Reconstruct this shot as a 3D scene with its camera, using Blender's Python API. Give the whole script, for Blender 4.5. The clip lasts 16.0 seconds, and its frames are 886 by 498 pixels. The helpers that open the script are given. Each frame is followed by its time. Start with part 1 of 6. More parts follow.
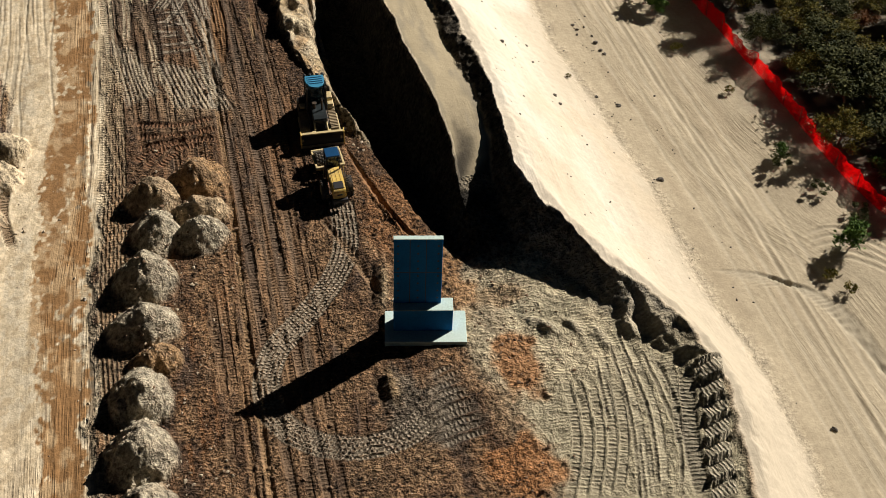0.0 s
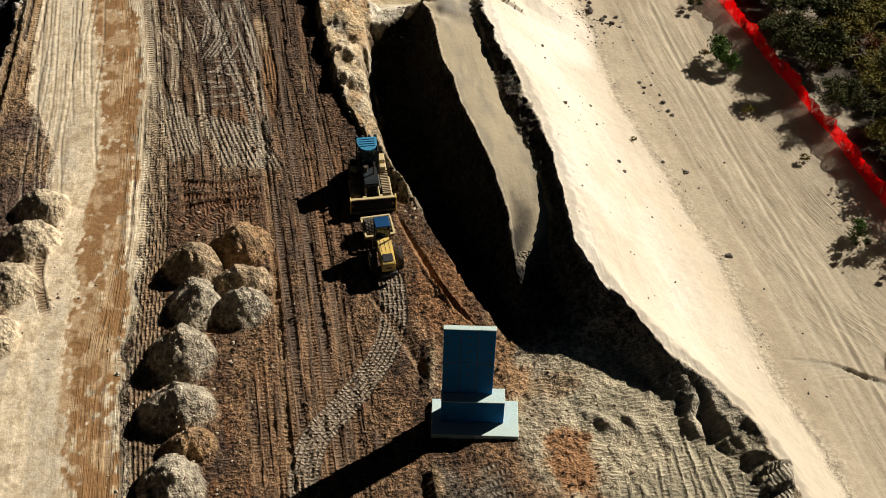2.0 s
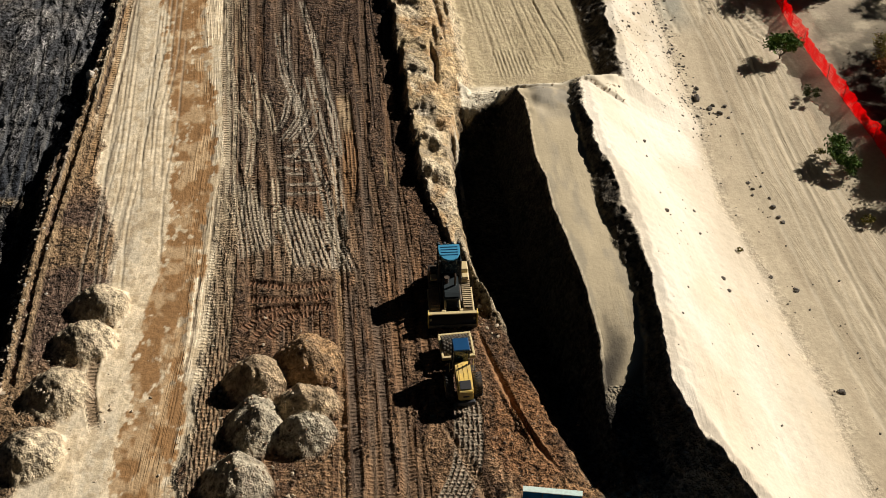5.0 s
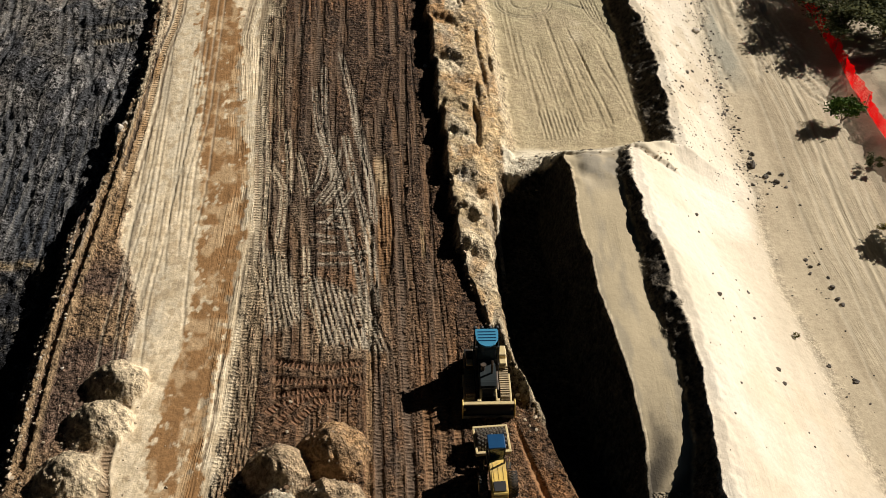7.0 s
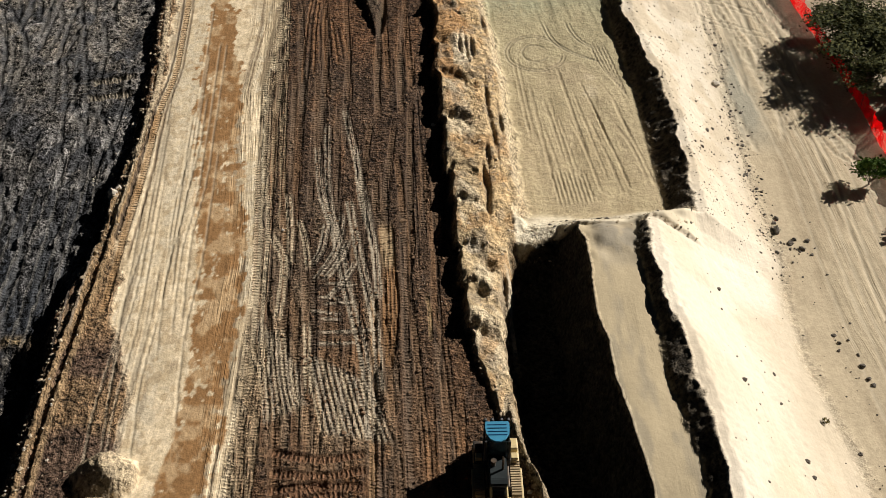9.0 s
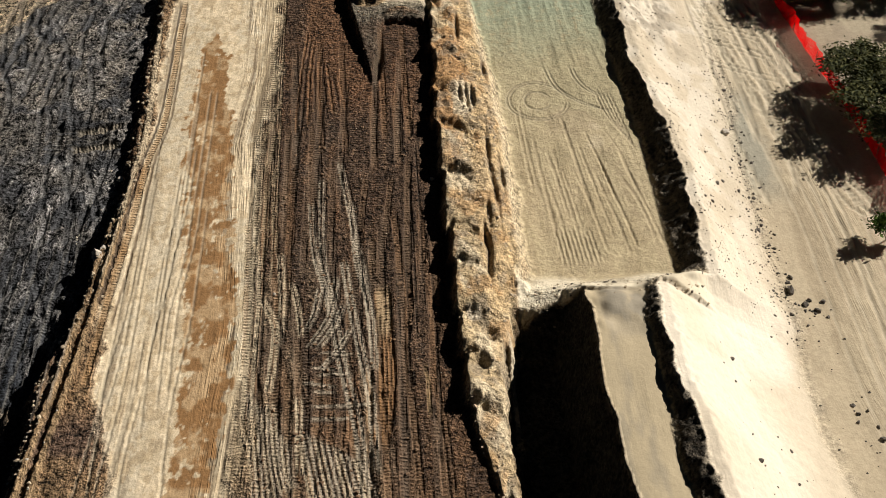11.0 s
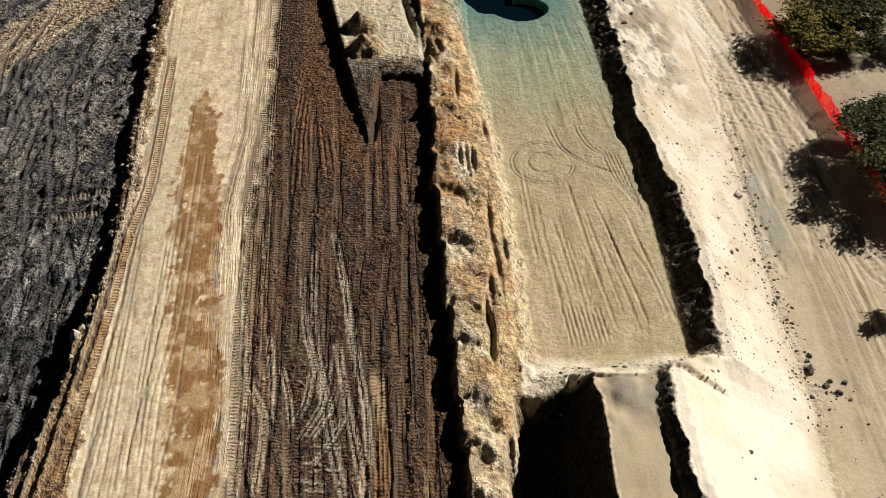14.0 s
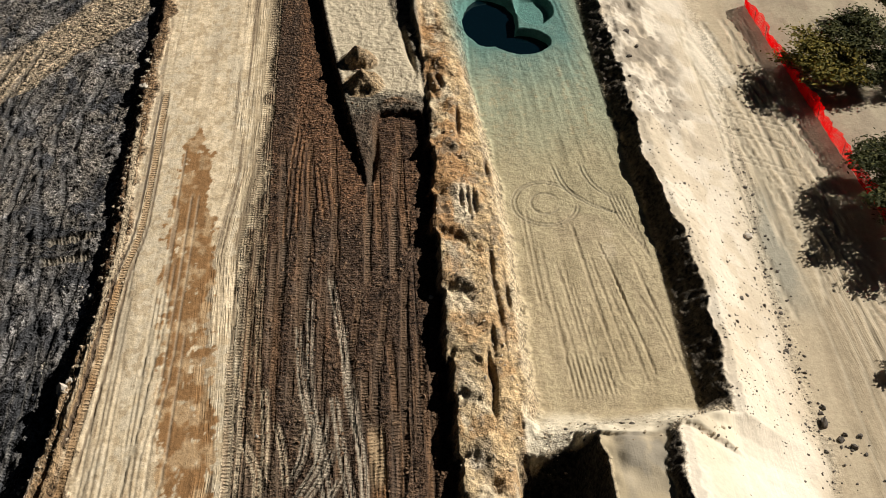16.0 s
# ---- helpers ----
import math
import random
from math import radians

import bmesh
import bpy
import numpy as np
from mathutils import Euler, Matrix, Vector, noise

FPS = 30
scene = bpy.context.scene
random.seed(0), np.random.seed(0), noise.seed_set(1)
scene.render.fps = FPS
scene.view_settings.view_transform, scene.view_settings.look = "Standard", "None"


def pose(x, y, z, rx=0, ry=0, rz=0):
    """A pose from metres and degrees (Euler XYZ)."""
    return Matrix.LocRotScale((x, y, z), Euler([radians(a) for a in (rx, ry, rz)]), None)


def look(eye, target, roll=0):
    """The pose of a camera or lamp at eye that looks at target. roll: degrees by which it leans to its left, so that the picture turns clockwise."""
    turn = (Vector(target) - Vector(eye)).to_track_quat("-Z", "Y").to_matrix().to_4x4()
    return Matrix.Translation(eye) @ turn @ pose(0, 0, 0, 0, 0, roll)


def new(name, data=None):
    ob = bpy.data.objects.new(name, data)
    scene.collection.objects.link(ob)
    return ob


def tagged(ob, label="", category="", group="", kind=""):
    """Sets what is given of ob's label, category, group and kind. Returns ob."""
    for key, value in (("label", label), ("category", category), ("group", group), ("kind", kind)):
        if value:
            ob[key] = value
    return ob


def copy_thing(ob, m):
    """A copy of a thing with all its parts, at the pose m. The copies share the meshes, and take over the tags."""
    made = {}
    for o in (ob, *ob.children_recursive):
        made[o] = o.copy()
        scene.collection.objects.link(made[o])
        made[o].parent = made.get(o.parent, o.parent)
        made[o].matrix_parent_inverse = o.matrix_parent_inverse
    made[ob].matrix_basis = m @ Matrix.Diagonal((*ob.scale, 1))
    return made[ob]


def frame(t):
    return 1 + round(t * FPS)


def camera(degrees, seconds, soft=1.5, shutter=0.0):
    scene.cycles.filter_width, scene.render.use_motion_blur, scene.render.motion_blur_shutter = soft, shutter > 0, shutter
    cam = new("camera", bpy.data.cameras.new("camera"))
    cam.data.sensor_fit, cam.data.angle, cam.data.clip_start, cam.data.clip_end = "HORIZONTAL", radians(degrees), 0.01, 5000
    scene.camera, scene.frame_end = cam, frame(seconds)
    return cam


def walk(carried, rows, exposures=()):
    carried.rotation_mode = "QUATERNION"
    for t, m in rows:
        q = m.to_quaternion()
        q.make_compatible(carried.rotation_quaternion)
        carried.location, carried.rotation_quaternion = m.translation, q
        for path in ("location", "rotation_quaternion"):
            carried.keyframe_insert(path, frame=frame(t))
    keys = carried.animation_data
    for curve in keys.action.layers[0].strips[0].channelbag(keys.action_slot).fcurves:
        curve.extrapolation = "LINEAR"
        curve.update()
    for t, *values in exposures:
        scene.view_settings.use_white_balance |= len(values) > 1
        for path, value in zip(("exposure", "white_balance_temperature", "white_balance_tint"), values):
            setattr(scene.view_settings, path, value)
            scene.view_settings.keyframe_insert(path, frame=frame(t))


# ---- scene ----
cam = camera(38.0, 16.0, soft=0.5)
PATH = [
    (0, (0.562, 0.106, 64.804), (0.932, 1.508, 63.427), 2.1),
    (0.5, (0.974, 1.875, 64.805), (1.33, 3.283, 63.429), 2.1),
    (1, (1.365, 3.642, 64.805), (1.703, 5.055, 63.431), 1.9),
    (1.5, (1.725, 5.395, 64.806), (2.039, 6.816, 63.434), 1.8),
    (2, (2.056, 7.146, 64.807), (2.347, 8.574, 63.438), 1.7),
    (2.5, (2.359, 8.904, 64.81), (2.63, 10.338, 63.442), 1.6),
    (3, (2.632, 10.664, 64.813), (2.881, 12.103, 63.446), 1.6),
    (3.5, (2.881, 12.426, 64.815), (3.108, 13.871, 63.451), 1.5),
    (4, (3.114, 14.185, 64.817), (3.319, 15.635, 63.455), 1.4),
    (4.2, (3.203, 14.887, 64.818), (3.399, 16.339, 63.458), 1.3),
    (6.5, (4.192, 22.971, 64.875), (4.311, 24.446, 63.529), 1.0),
    (7, (4.388, 24.724, 64.888), (4.491, 26.203, 63.545), 0.9),
    (7.5, (4.554, 26.474, 64.911), (4.649, 27.956, 63.571), 0.9),
    (8, (4.694, 28.234, 64.936), (4.786, 29.719, 63.6), 0.8),
    (8.5, (4.814, 29.965, 64.957), (4.903, 31.454, 63.624), 0.7),
    (9, (4.916, 31.618, 64.972), (5.004, 33.11, 63.643), 0.6),
    (11.5, (5.285, 39.037, 64.923), (5.375, 40.542, 63.609), 0.6),
    (12, (5.351, 40.333, 64.919), (5.44, 41.84, 63.608), 0.6),
    (12.5, (5.407, 41.534, 64.915), (5.496, 43.044, 63.606), 0.6),
    (13, (5.465, 42.684, 64.907), (5.555, 44.195, 63.6), 0.6),
    (13.5, (5.534, 43.819, 64.898), (5.624, 45.333, 63.594), 0.6),
    (14, (5.609, 44.935, 64.89), (5.7, 46.452, 63.589), 0.6),
    (14.5, (5.684, 46.016, 64.885), (5.776, 47.534, 63.585), 0.6),
    (15, (5.761, 47.074, 64.881), (5.852, 48.595, 63.585), 0.6),
    (15.5, (5.84, 48.118, 64.879), (5.93, 49.642, 63.586), 0.6),
    (16, (5.923, 49.166, 64.876), (6.012, 50.693, 63.588), 0.5),
]
walk(cam, [(t, look(eye, target, roll)) for t, eye, target, roll in PATH])

# ---- world, sun, exposure ----
SUN_AZ, SUN_EL = radians(25.6), radians(32.6)      # from +x towards +y; height above the horizon
SUN_DIR = Vector((math.cos(SUN_AZ) * math.cos(SUN_EL), math.sin(SUN_AZ) * math.cos(SUN_EL), math.sin(SUN_EL)))
sky_world = bpy.data.worlds.new("clear_sky")
scene.world = sky_world
sky_world.use_nodes = True
wn, wl = sky_world.node_tree.nodes, sky_world.node_tree.links
sky = wn.new("ShaderNodeTexSky")
sky.sky_type, sky.sun_disc = "NISHITA", False
sky.sun_elevation, sky.sun_rotation = SUN_EL, math.pi / 2 - SUN_AZ
sky.dust_density, sky.air_density = 0.6, 1.0
wl.new(sky.outputs["Color"], wn["Background"].inputs["Color"])
wn["Background"].inputs["Strength"].default_value = 0.0022
sun_lamp = bpy.data.lights.new("sun", "SUN")
sun_lamp.energy, sun_lamp.angle, sun_lamp.color = 5.0, radians(0.53), (1.0, 0.93, 0.84)
sun = new("sun", sun_lamp)
sun.matrix_world = look(SUN_DIR * 200, (0, 0, 0))
scene.view_settings.exposure = 0.49

# ---- helpers of this scene ----
GRID = np.random.RandomState(7).rand(512, 512).astype(np.float32)


def vnoise(x, y, seed=0):
    """Smooth value noise in 0..1 on arrays, with one lattice step per unit."""
    x, y = x + seed * 17.31, y + seed * 29.77
    xi, yi = np.floor(x).astype(np.int32), np.floor(y).astype(np.int32)
    fx, fy = x - xi, y - yi
    fx, fy = fx * fx * (3 - 2 * fx), fy * fy * (3 - 2 * fy)
    a, b = GRID[xi & 511, yi & 511], GRID[(xi + 1) & 511, yi & 511]
    c, d = GRID[xi & 511, (yi + 1) & 511], GRID[(xi + 1) & 511, (yi + 1) & 511]
    return (a * (1 - fx) + b * fx) * (1 - fy) + (c * (1 - fx) + d * fx) * fy


def fbm(x, y, seed=0, octaves=3):
    total, amp, norm = 0.0, 1.0, 0.0
    for o in range(octaves):
        total = total + amp * vnoise(x * 2 ** o, y * 2 ** o, seed + 3 * o)
        norm, amp = norm + amp, amp * 0.5
    return total / norm


def step(a, b, v):
    t = np.clip((v - a) / (b - a), 0, 1)
    return t * t * (3 - 2 * t)


def along(y, ys, vs):
    return np.interp(y, ys, vs)


def node_material(name):
    m = bpy.data.materials.new(name)
    m.use_nodes = True
    return m, m.node_tree.nodes, m.node_tree.links, m.node_tree.nodes["Principled BSDF"]


def paint(name, color, rough=0.5, metal=0.0, vary=0.25, scale=6.0, bump=0.0, dust=None, dust_amount=0.0):
    """A plain surface with two scales of wear, and dust where it has any."""
    m, n, l, b = node_material(name)
    co = n.new("ShaderNodeTexCoord")
    info = n.new("ShaderNodeObjectInfo")
    add = n.new("ShaderNodeVectorMath")
    l.new(co.outputs["Object"], add.inputs[0])
    l.new(info.outputs["Random"], add.inputs[1])
    big, small = n.new("ShaderNodeTexNoise"), n.new("ShaderNodeTexNoise")
    big.inputs["Scale"].default_value, small.inputs["Scale"].default_value = scale * 0.3, scale * 4
    big.inputs["Detail"].default_value = small.inputs["Detail"].default_value = 5
    l.new(add.outputs[0], big.inputs["Vector"])
    l.new(add.outputs[0], small.inputs["Vector"])
    mid = n.new("ShaderNodeMath")
    mid.operation = "ADD"
    l.new(big.outputs["Fac"], mid.inputs[0])
    l.new(small.outputs["Fac"], mid.inputs[1])
    ramp = n.new("ShaderNodeMapRange")
    ramp.inputs["From Min"].default_value, ramp.inputs["From Max"].default_value = 0.65, 1.35
    ramp.inputs["To Min"].default_value, ramp.inputs["To Max"].default_value = 1 - vary, 1 + vary
    l.new(mid.outputs[0], ramp.inputs["Value"])
    scaled = n.new("ShaderNodeVectorMath")
    scaled.operation = "SCALE"
    scaled.inputs[0].default_value = color
    l.new(ramp.outputs["Result"], scaled.inputs["Scale"])
    last = scaled.outputs[0]
    if dust:
        mix = n.new("ShaderNodeMix")
        mix.data_type = "RGBA"
        mask = n.new("ShaderNodeMapRange")
        mask.inputs["From Min"].default_value, mask.inputs["From Max"].default_value = 0.42, 0.62
        mask.inputs["To Max"].default_value = dust_amount
        l.new(big.outputs["Fac"], mask.inputs["Value"])
        l.new(mask.outputs["Result"], mix.inputs["Factor"])
        l.new(last, mix.inputs[6])
        mix.inputs[7].default_value = (*dust, 1)
        last = mix.outputs[2]
    l.new(last, b.inputs["Base Color"])
    b.inputs["Roughness"].default_value, b.inputs["Metallic"].default_value = rough, metal
    if bump:
        bp = n.new("ShaderNodeBump")
        bp.inputs["Strength"].default_value, bp.inputs["Distance"].default_value = 0.6, bump
        l.new(small.outputs["Fac"], bp.inputs["Height"])
        l.new(bp.outputs["Normal"], b.inputs["Normal"])
    return m


def ground_material():
    """Loose and compacted soil: the soil's own colour, with grains, pebbles, and the grouser marks that machines press into it."""
    m, n, l, b = node_material("soil")
    col = n.new("ShaderNodeAttribute")
    col.attribute_name = "soil"
    tread = n.new("ShaderNodeAttribute")
    tread.attribute_name = "tread"
    co = n.new("ShaderNodeTexCoord")
    noises = []
    for scale, detail, rough in ((0.8, 6, 0.7), (2.9, 4, 0.6), (8.0, 2, 0.6)):
        t = n.new("ShaderNodeTexNoise")
        t.inputs["Scale"].default_value, t.inputs["Detail"].default_value = scale, detail
        t.inputs["Roughness"].default_value = rough
        l.new(co.outputs["Object"], t.inputs["Vector"])
        noises.append(t)

    def math_node(op, a, bb):
        q = n.new("ShaderNodeMath")
        q.operation = op
        for i, v in enumerate((a, bb)):
            if isinstance(v, (int, float)):
                q.inputs[i].default_value = v
            else:
                l.new(v, q.inputs[i])
        return q.outputs[0]

    v = math_node("ADD", math_node("MULTIPLY", noises[0].outputs["Fac"], 0.8), math_node("MULTIPLY", noises[1].outputs["Fac"], 1.15))
    v = math_node("ADD", v, math_node("MULTIPLY", noises[2].outputs["Fac"], 0.55))
    ramp = n.new("ShaderNodeMapRange")
    ramp.inputs["From Min"].default_value, ramp.inputs["From Max"].default_value = 1.02, 1.48
    ramp.inputs["To Min"].default_value, ramp.inputs["To Max"].default_value = 0.3, 1.7
    l.new(v, ramp.inputs["Value"])
    tx = n.new("ShaderNodeSeparateXYZ")
    l.new(tread.outputs["Vector"], tx.inputs[0])
    mottle = math_node("ADD", math_node("MULTIPLY", math_node("SUBTRACT", ramp.outputs["Result"], 1.0), tx.outputs[2]), 1.0)
    # crisp lines drawn out by blades and tracks, and hard clods
    marks = n.new("ShaderNodeAttribute")
    marks.attribute_name = "marks"
    mk = n.new("ShaderNodeSeparateXYZ")
    l.new(marks.outputs["Vector"], mk.inputs[0])
    lines = []
    flow = n.new("ShaderNodeAttribute")
    flow.attribute_name = "flow"
    for sx_, sy_, detail in ((1.5, 0.08, 4), (3.6, 0.16, 2)):
        mp = n.new("ShaderNodeMapping")
        mp.inputs["Scale"].default_value = (sx_, sy_, 1.0)
        l.new(flow.outputs["Vector"], mp.inputs["Vector"])
        t = n.new("ShaderNodeTexNoise")
        t.inputs["Scale"].default_value, t.inputs["Detail"].default_value, t.inputs["Distortion"].default_value = 1.0, detail, 0.25
        t.inputs["Roughness"].default_value = 0.68
        l.new(mp.outputs["Vector"], t.inputs["Vector"])
        q = n.new("ShaderNodeMapRange")
        q.inputs["From Min"].default_value, q.inputs["From Max"].default_value = 0.45, 0.55
        q.inputs["To Min"].default_value, q.inputs["To Max"].default_value = -1.0, 1.0
        l.new(t.outputs["Fac"], q.inputs["Value"])
        lines.append(q.outputs["Result"])
    line = math_node("ADD", math_node("MULTIPLY", lines[0], 0.6), math_node("MULTIPLY", lines[1], 0.45))
    # they come and go in patches
    some = n.new("ShaderNodeMapRange")
    some.inputs["From Min"].default_value, some.inputs["From Max"].default_value = 0.38, 0.60
    some.inputs["To Min"].default_value, some.inputs["To Max"].default_value = 0.25, 1.25
    broad = n.new("ShaderNodeTexNoise")
    broad.inputs["Scale"].default_value, broad.inputs["Detail"].default_value = 0.22, 3
    l.new(co.outputs["Object"], broad.inputs["Vector"])
    l.new(broad.outputs["Fac"], some.inputs["Value"])
    line = math_node("MULTIPLY", math_node("MULTIPLY", line, mk.outputs[0]), some.outputs["Result"])
    clod = n.new("ShaderNodeTexVoronoi")
    clod.inputs["Scale"].default_value = 3.4
    l.new(co.outputs["Object"], clod.inputs["Vector"])
    small_clod = n.new("ShaderNodeTexVoronoi")
    small_clod.inputs["Scale"].default_value = 7.0
    l.new(co.outputs["Object"], small_clod.inputs["Vector"])
    both = math_node("ADD", math_node("SUBTRACT", 0.55, clod.outputs["Distance"]), math_node("MULTIPLY", math_node("SUBTRACT", 0.5, small_clod.outputs["Distance"]), 0.55))
    lump = math_node("MULTIPLY", both, mk.outputs[1])
    mottle = math_node("MULTIPLY", mottle, math_node("ADD", math_node("MULTIPLY", line, 0.36), 1.0))
    mottle = math_node("MULTIPLY", mottle, math_node("ADD", math_node("MULTIPLY", lump, 0.75), 0.92))
    # grouser bars: pressed rows, broken up by crumbs, shade put into the colour of their hollows
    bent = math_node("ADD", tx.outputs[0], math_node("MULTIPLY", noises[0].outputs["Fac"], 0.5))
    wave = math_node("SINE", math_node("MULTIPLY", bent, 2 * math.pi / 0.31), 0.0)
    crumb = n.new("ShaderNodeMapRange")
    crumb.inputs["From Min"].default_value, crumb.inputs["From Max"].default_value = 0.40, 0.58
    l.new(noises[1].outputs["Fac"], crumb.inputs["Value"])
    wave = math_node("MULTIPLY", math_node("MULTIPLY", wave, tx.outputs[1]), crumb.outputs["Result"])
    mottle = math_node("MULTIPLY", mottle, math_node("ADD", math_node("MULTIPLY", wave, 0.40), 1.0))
    # pale pebbles and clods
    vor = n.new("ShaderNodeTexVoronoi")
    vor.inputs["Scale"].default_value = 2.6
    l.new(co.outputs["Object"], vor.inputs["Vector"])
    sep = n.new("ShaderNodeSeparateColor")
    l.new(vor.outputs["Color"], sep.inputs["Color"])
    size = math_node("MULTIPLY", math_node("MAXIMUM", math_node("SUBTRACT", sep.outputs[0], 0.72), 0.0), 0.5)
    stone = n.new("ShaderNodeMath")
    stone.operation = "LESS_THAN"
    l.new(vor.outputs["Distance"], stone.inputs[0])
    l.new(size, stone.inputs[1])
    alpha = math_node("MULTIPLY", stone.outputs[0], col.outputs["Alpha"])
    scaled = n.new("ShaderNodeVectorMath")
    scaled.operation = "SCALE"
    l.new(col.outputs["Color"], scaled.inputs[0])
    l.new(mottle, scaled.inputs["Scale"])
    mix = n.new("ShaderNodeMix")
    mix.data_type = "RGBA"
    l.new(alpha, mix.inputs["Factor"])
    l.new(scaled.outputs[0], mix.inputs[6])
    mix.inputs[7].default_value = (0.42, 0.36, 0.28, 1)
    l.new(mix.outputs[2], b.inputs["Base Color"])
    b.inputs["Roughness"].default_value = 0.95
    b.inputs["Specular IOR Level"].default_value = 0.15
    # relief: grains, clods, grouser bars
    relief_wave = math_node("MULTIPLY", wave, 0.085)
    grain = math_node("ADD", math_node("MULTIPLY", noises[1].outputs["Fac"], 0.62), math_node("MULTIPLY", noises[2].outputs["Fac"], 0.2))
    grain = math_node("MULTIPLY", math_node("MULTIPLY", grain, tx.outputs[2]), math_node("SUBTRACT", 1.0, mk.outputs[2]))
    relief = math_node("ADD", math_node("ADD", math_node("ADD", relief_wave, grain), math_node("ADD", math_node("MULTIPLY", line, 0.05), math_node("MULTIPLY", lump, 0.28))), math_node("MULTIPLY", alpha, 0.08))
    bp = n.new("ShaderNodeBump")
    bp.inputs["Strength"].default_value, bp.inputs["Distance"].default_value = 1.0, 1.0
    l.new(relief, bp.inputs["Height"])
    l.new(bp.outputs["Normal"], b.inputs["Normal"])
    return m


SOIL = ground_material()

# ---- the ground: one sheet to the horizon ----
STEP = 0.13
FX0, FX1, FY0, FY1 = -36.0, 62.0, 36.0, 172.0
far = 60.0 * 1.22 ** np.arange(20) - 60.0 + 2.0
GX = np.concatenate([(FX0 - far)[::-1], np.arange(FX0, -19.0, 0.16), np.arange(-19.0, 33.5, 0.10), np.arange(33.5, FX1, 0.19), FX1 + far])
GY = np.concatenate([(FY0 - far)[::-1], np.arange(FY0, FY1, STEP), FY1 + far])
X, Y = np.meshgrid(GX.astype(np.float32), GY.astype(np.float32))
NX, NY = len(GX), len(GY)

# the embankment, the benches and the sand bank: break lines of the cross-section along y
YS = [30, 41, 44, 49, 53, 57, 60, 63, 66, 69, 75, 80, 87, 95, 99, 103.5, 104.6, 106, 107.5, 109.5, 120, 128, 136, 150, 220]
X1 = [16.0, 16.0, 16.0, 16.0, 16.0, 17.0, 19.0, 18.9, 18.5, 18.1, 16.8, 15.3, 13.9, 13.8, 14.2, 14.8, 15.0, 15.4, 15.8, 16.1, 16.1, 16.1, 15.6, 14.4, 12.0]
X3 = [26.0, 26.0, 26.5, 26.0, 24.5, 22.6, 20.5, 19.7, 19.4, 19.1, 18.3, 18.2, 17.6, 17.3, 17.4, 17.6, 17.7, 18.0, 19.0, 22.0, 22.0, 22.0, 22.0, 22.0, 22.0]
X4 = [28.0, 28.0, 29.0, 29.6, 28.8, 27.2, 25.4, 23.2, 20.8, 20.0, 20.6, 20.35, 19.6, 19.1, 19.3, 19.5, 19.6, 19.8, 22.0, 25.0, 25.0, 25.0, 25.0, 25.0, 25.0]
X5 = [29.0, 29.0, 30.2, 30.9, 30.0, 28.3, 26.6, 24.6, 23.0, 22.6, 23.8, 23.5, 23.0, 23.2, 23.0, 23.4, 23.5, 24.2, 27.0, 27.6, 27.7, 27.7, 27.3, 26.7, 26.0]
X6 = [31.0, 31.7, 32.4, 33.2, 32.5, 30.9, 29.2, 27.3, 25.2, 24.4, 24.7, 25.2, 24.7, 24.1, 23.8, 24.4, 24.5, 26.0, 29.2, 29.5, 29.9, 29.4, 28.5, 28.4, 28.4]
X7 = [38.0, 38.0, 38.2, 38.5, 38.6, 38.2, 37.5, 37.5, 37.6, 37.6, 37.6, 37.2, 36.4, 35.6, 35.6, 36.0, 36.1, 36.4, 36.4, 36.2, 36.4, 36.8, 37.6, 39.0, 40.0]
Z3 = [0.1, 0.1, 0.1, 0.1, 0.1, 0.0, -0.2, -0.4, -0.6, -0.7, -1.3, -2.2, -2.5, -2.5, -2.5, -2.6, 0.0, 0.4, -0.6, -1.1, -1.2, -1.2, -1.2, -1.2, -1.2]
Z4 = [0.1, 0.1, 0.1, 0.1, 0.15, 0.2, 0.1, 0.0, 0.0, 1.2, 2.9, 3.5, 3.5, 3.6, 3.5, 2.8, 1.9, 1.0, 0.0, -1.1, -1.2, -1.2, -1.2, -1.2, -1.2]
Z5 = [0.1, 0.1, 0.2, 0.3, 0.3, 0.3, 0.3, 0.4, 0.4, 1.4, 3.1, 3.4, 3.3, 3.4, 3.3, 2.6, 2.2, 1.2, 0.1, -1.1, -1.2, -1.2, -1.2, -1.2, -1.2]
Z6 = [0.3, 0.4, 0.6, 1.0, 1.3, 1.5, 1.8, 2.3, 3.3, 3.9, 4.2, 4.3, 4.3, 4.3, 4.2, 3.2, 2.6, 1.6, 0.5, 0.3, 0.3, 0.3, 0.2, 0.0, 0.0]
ZT, ZF = -4.2, -4.4
# the break lines run in soft curves, but for the cut face under the far floor
RUN_Y = np.arange(10.0, 240.0, 0.1)


def soften(table):
    line = np.interp(RUN_Y, YS, table)
    k = np.exp(-0.5 * (np.arange(-60, 61) / 16.0) ** 2)
    soft_line = np.convolve(np.pad(line, 60, mode="edge"), k / k.sum(), mode="valid")
    keep = np.clip(np.minimum((RUN_Y - 99.0) / 3.0, (113.0 - RUN_Y) / 3.0), 0, 1)
    return soft_line * (1 - keep) + line * keep


X1, X3, X4, X5, X6, X7, Z3, Z4, Z5, Z6 = (soften(table) for table in (X1, X3, X4, X5, X6, X7, Z3, Z4, Z5, Z6))
YS = RUN_Y
# the edge where the haul road drops to the dark ground
DY = [30, 60, 80, 99, 106, 112, 120, 128, 146, 162, 200]
DX = [-20, -19.6, -19.3, -18.6, -17.0, -16.4, -15.6, -15.4, -15.9, -15.6, -15.0]

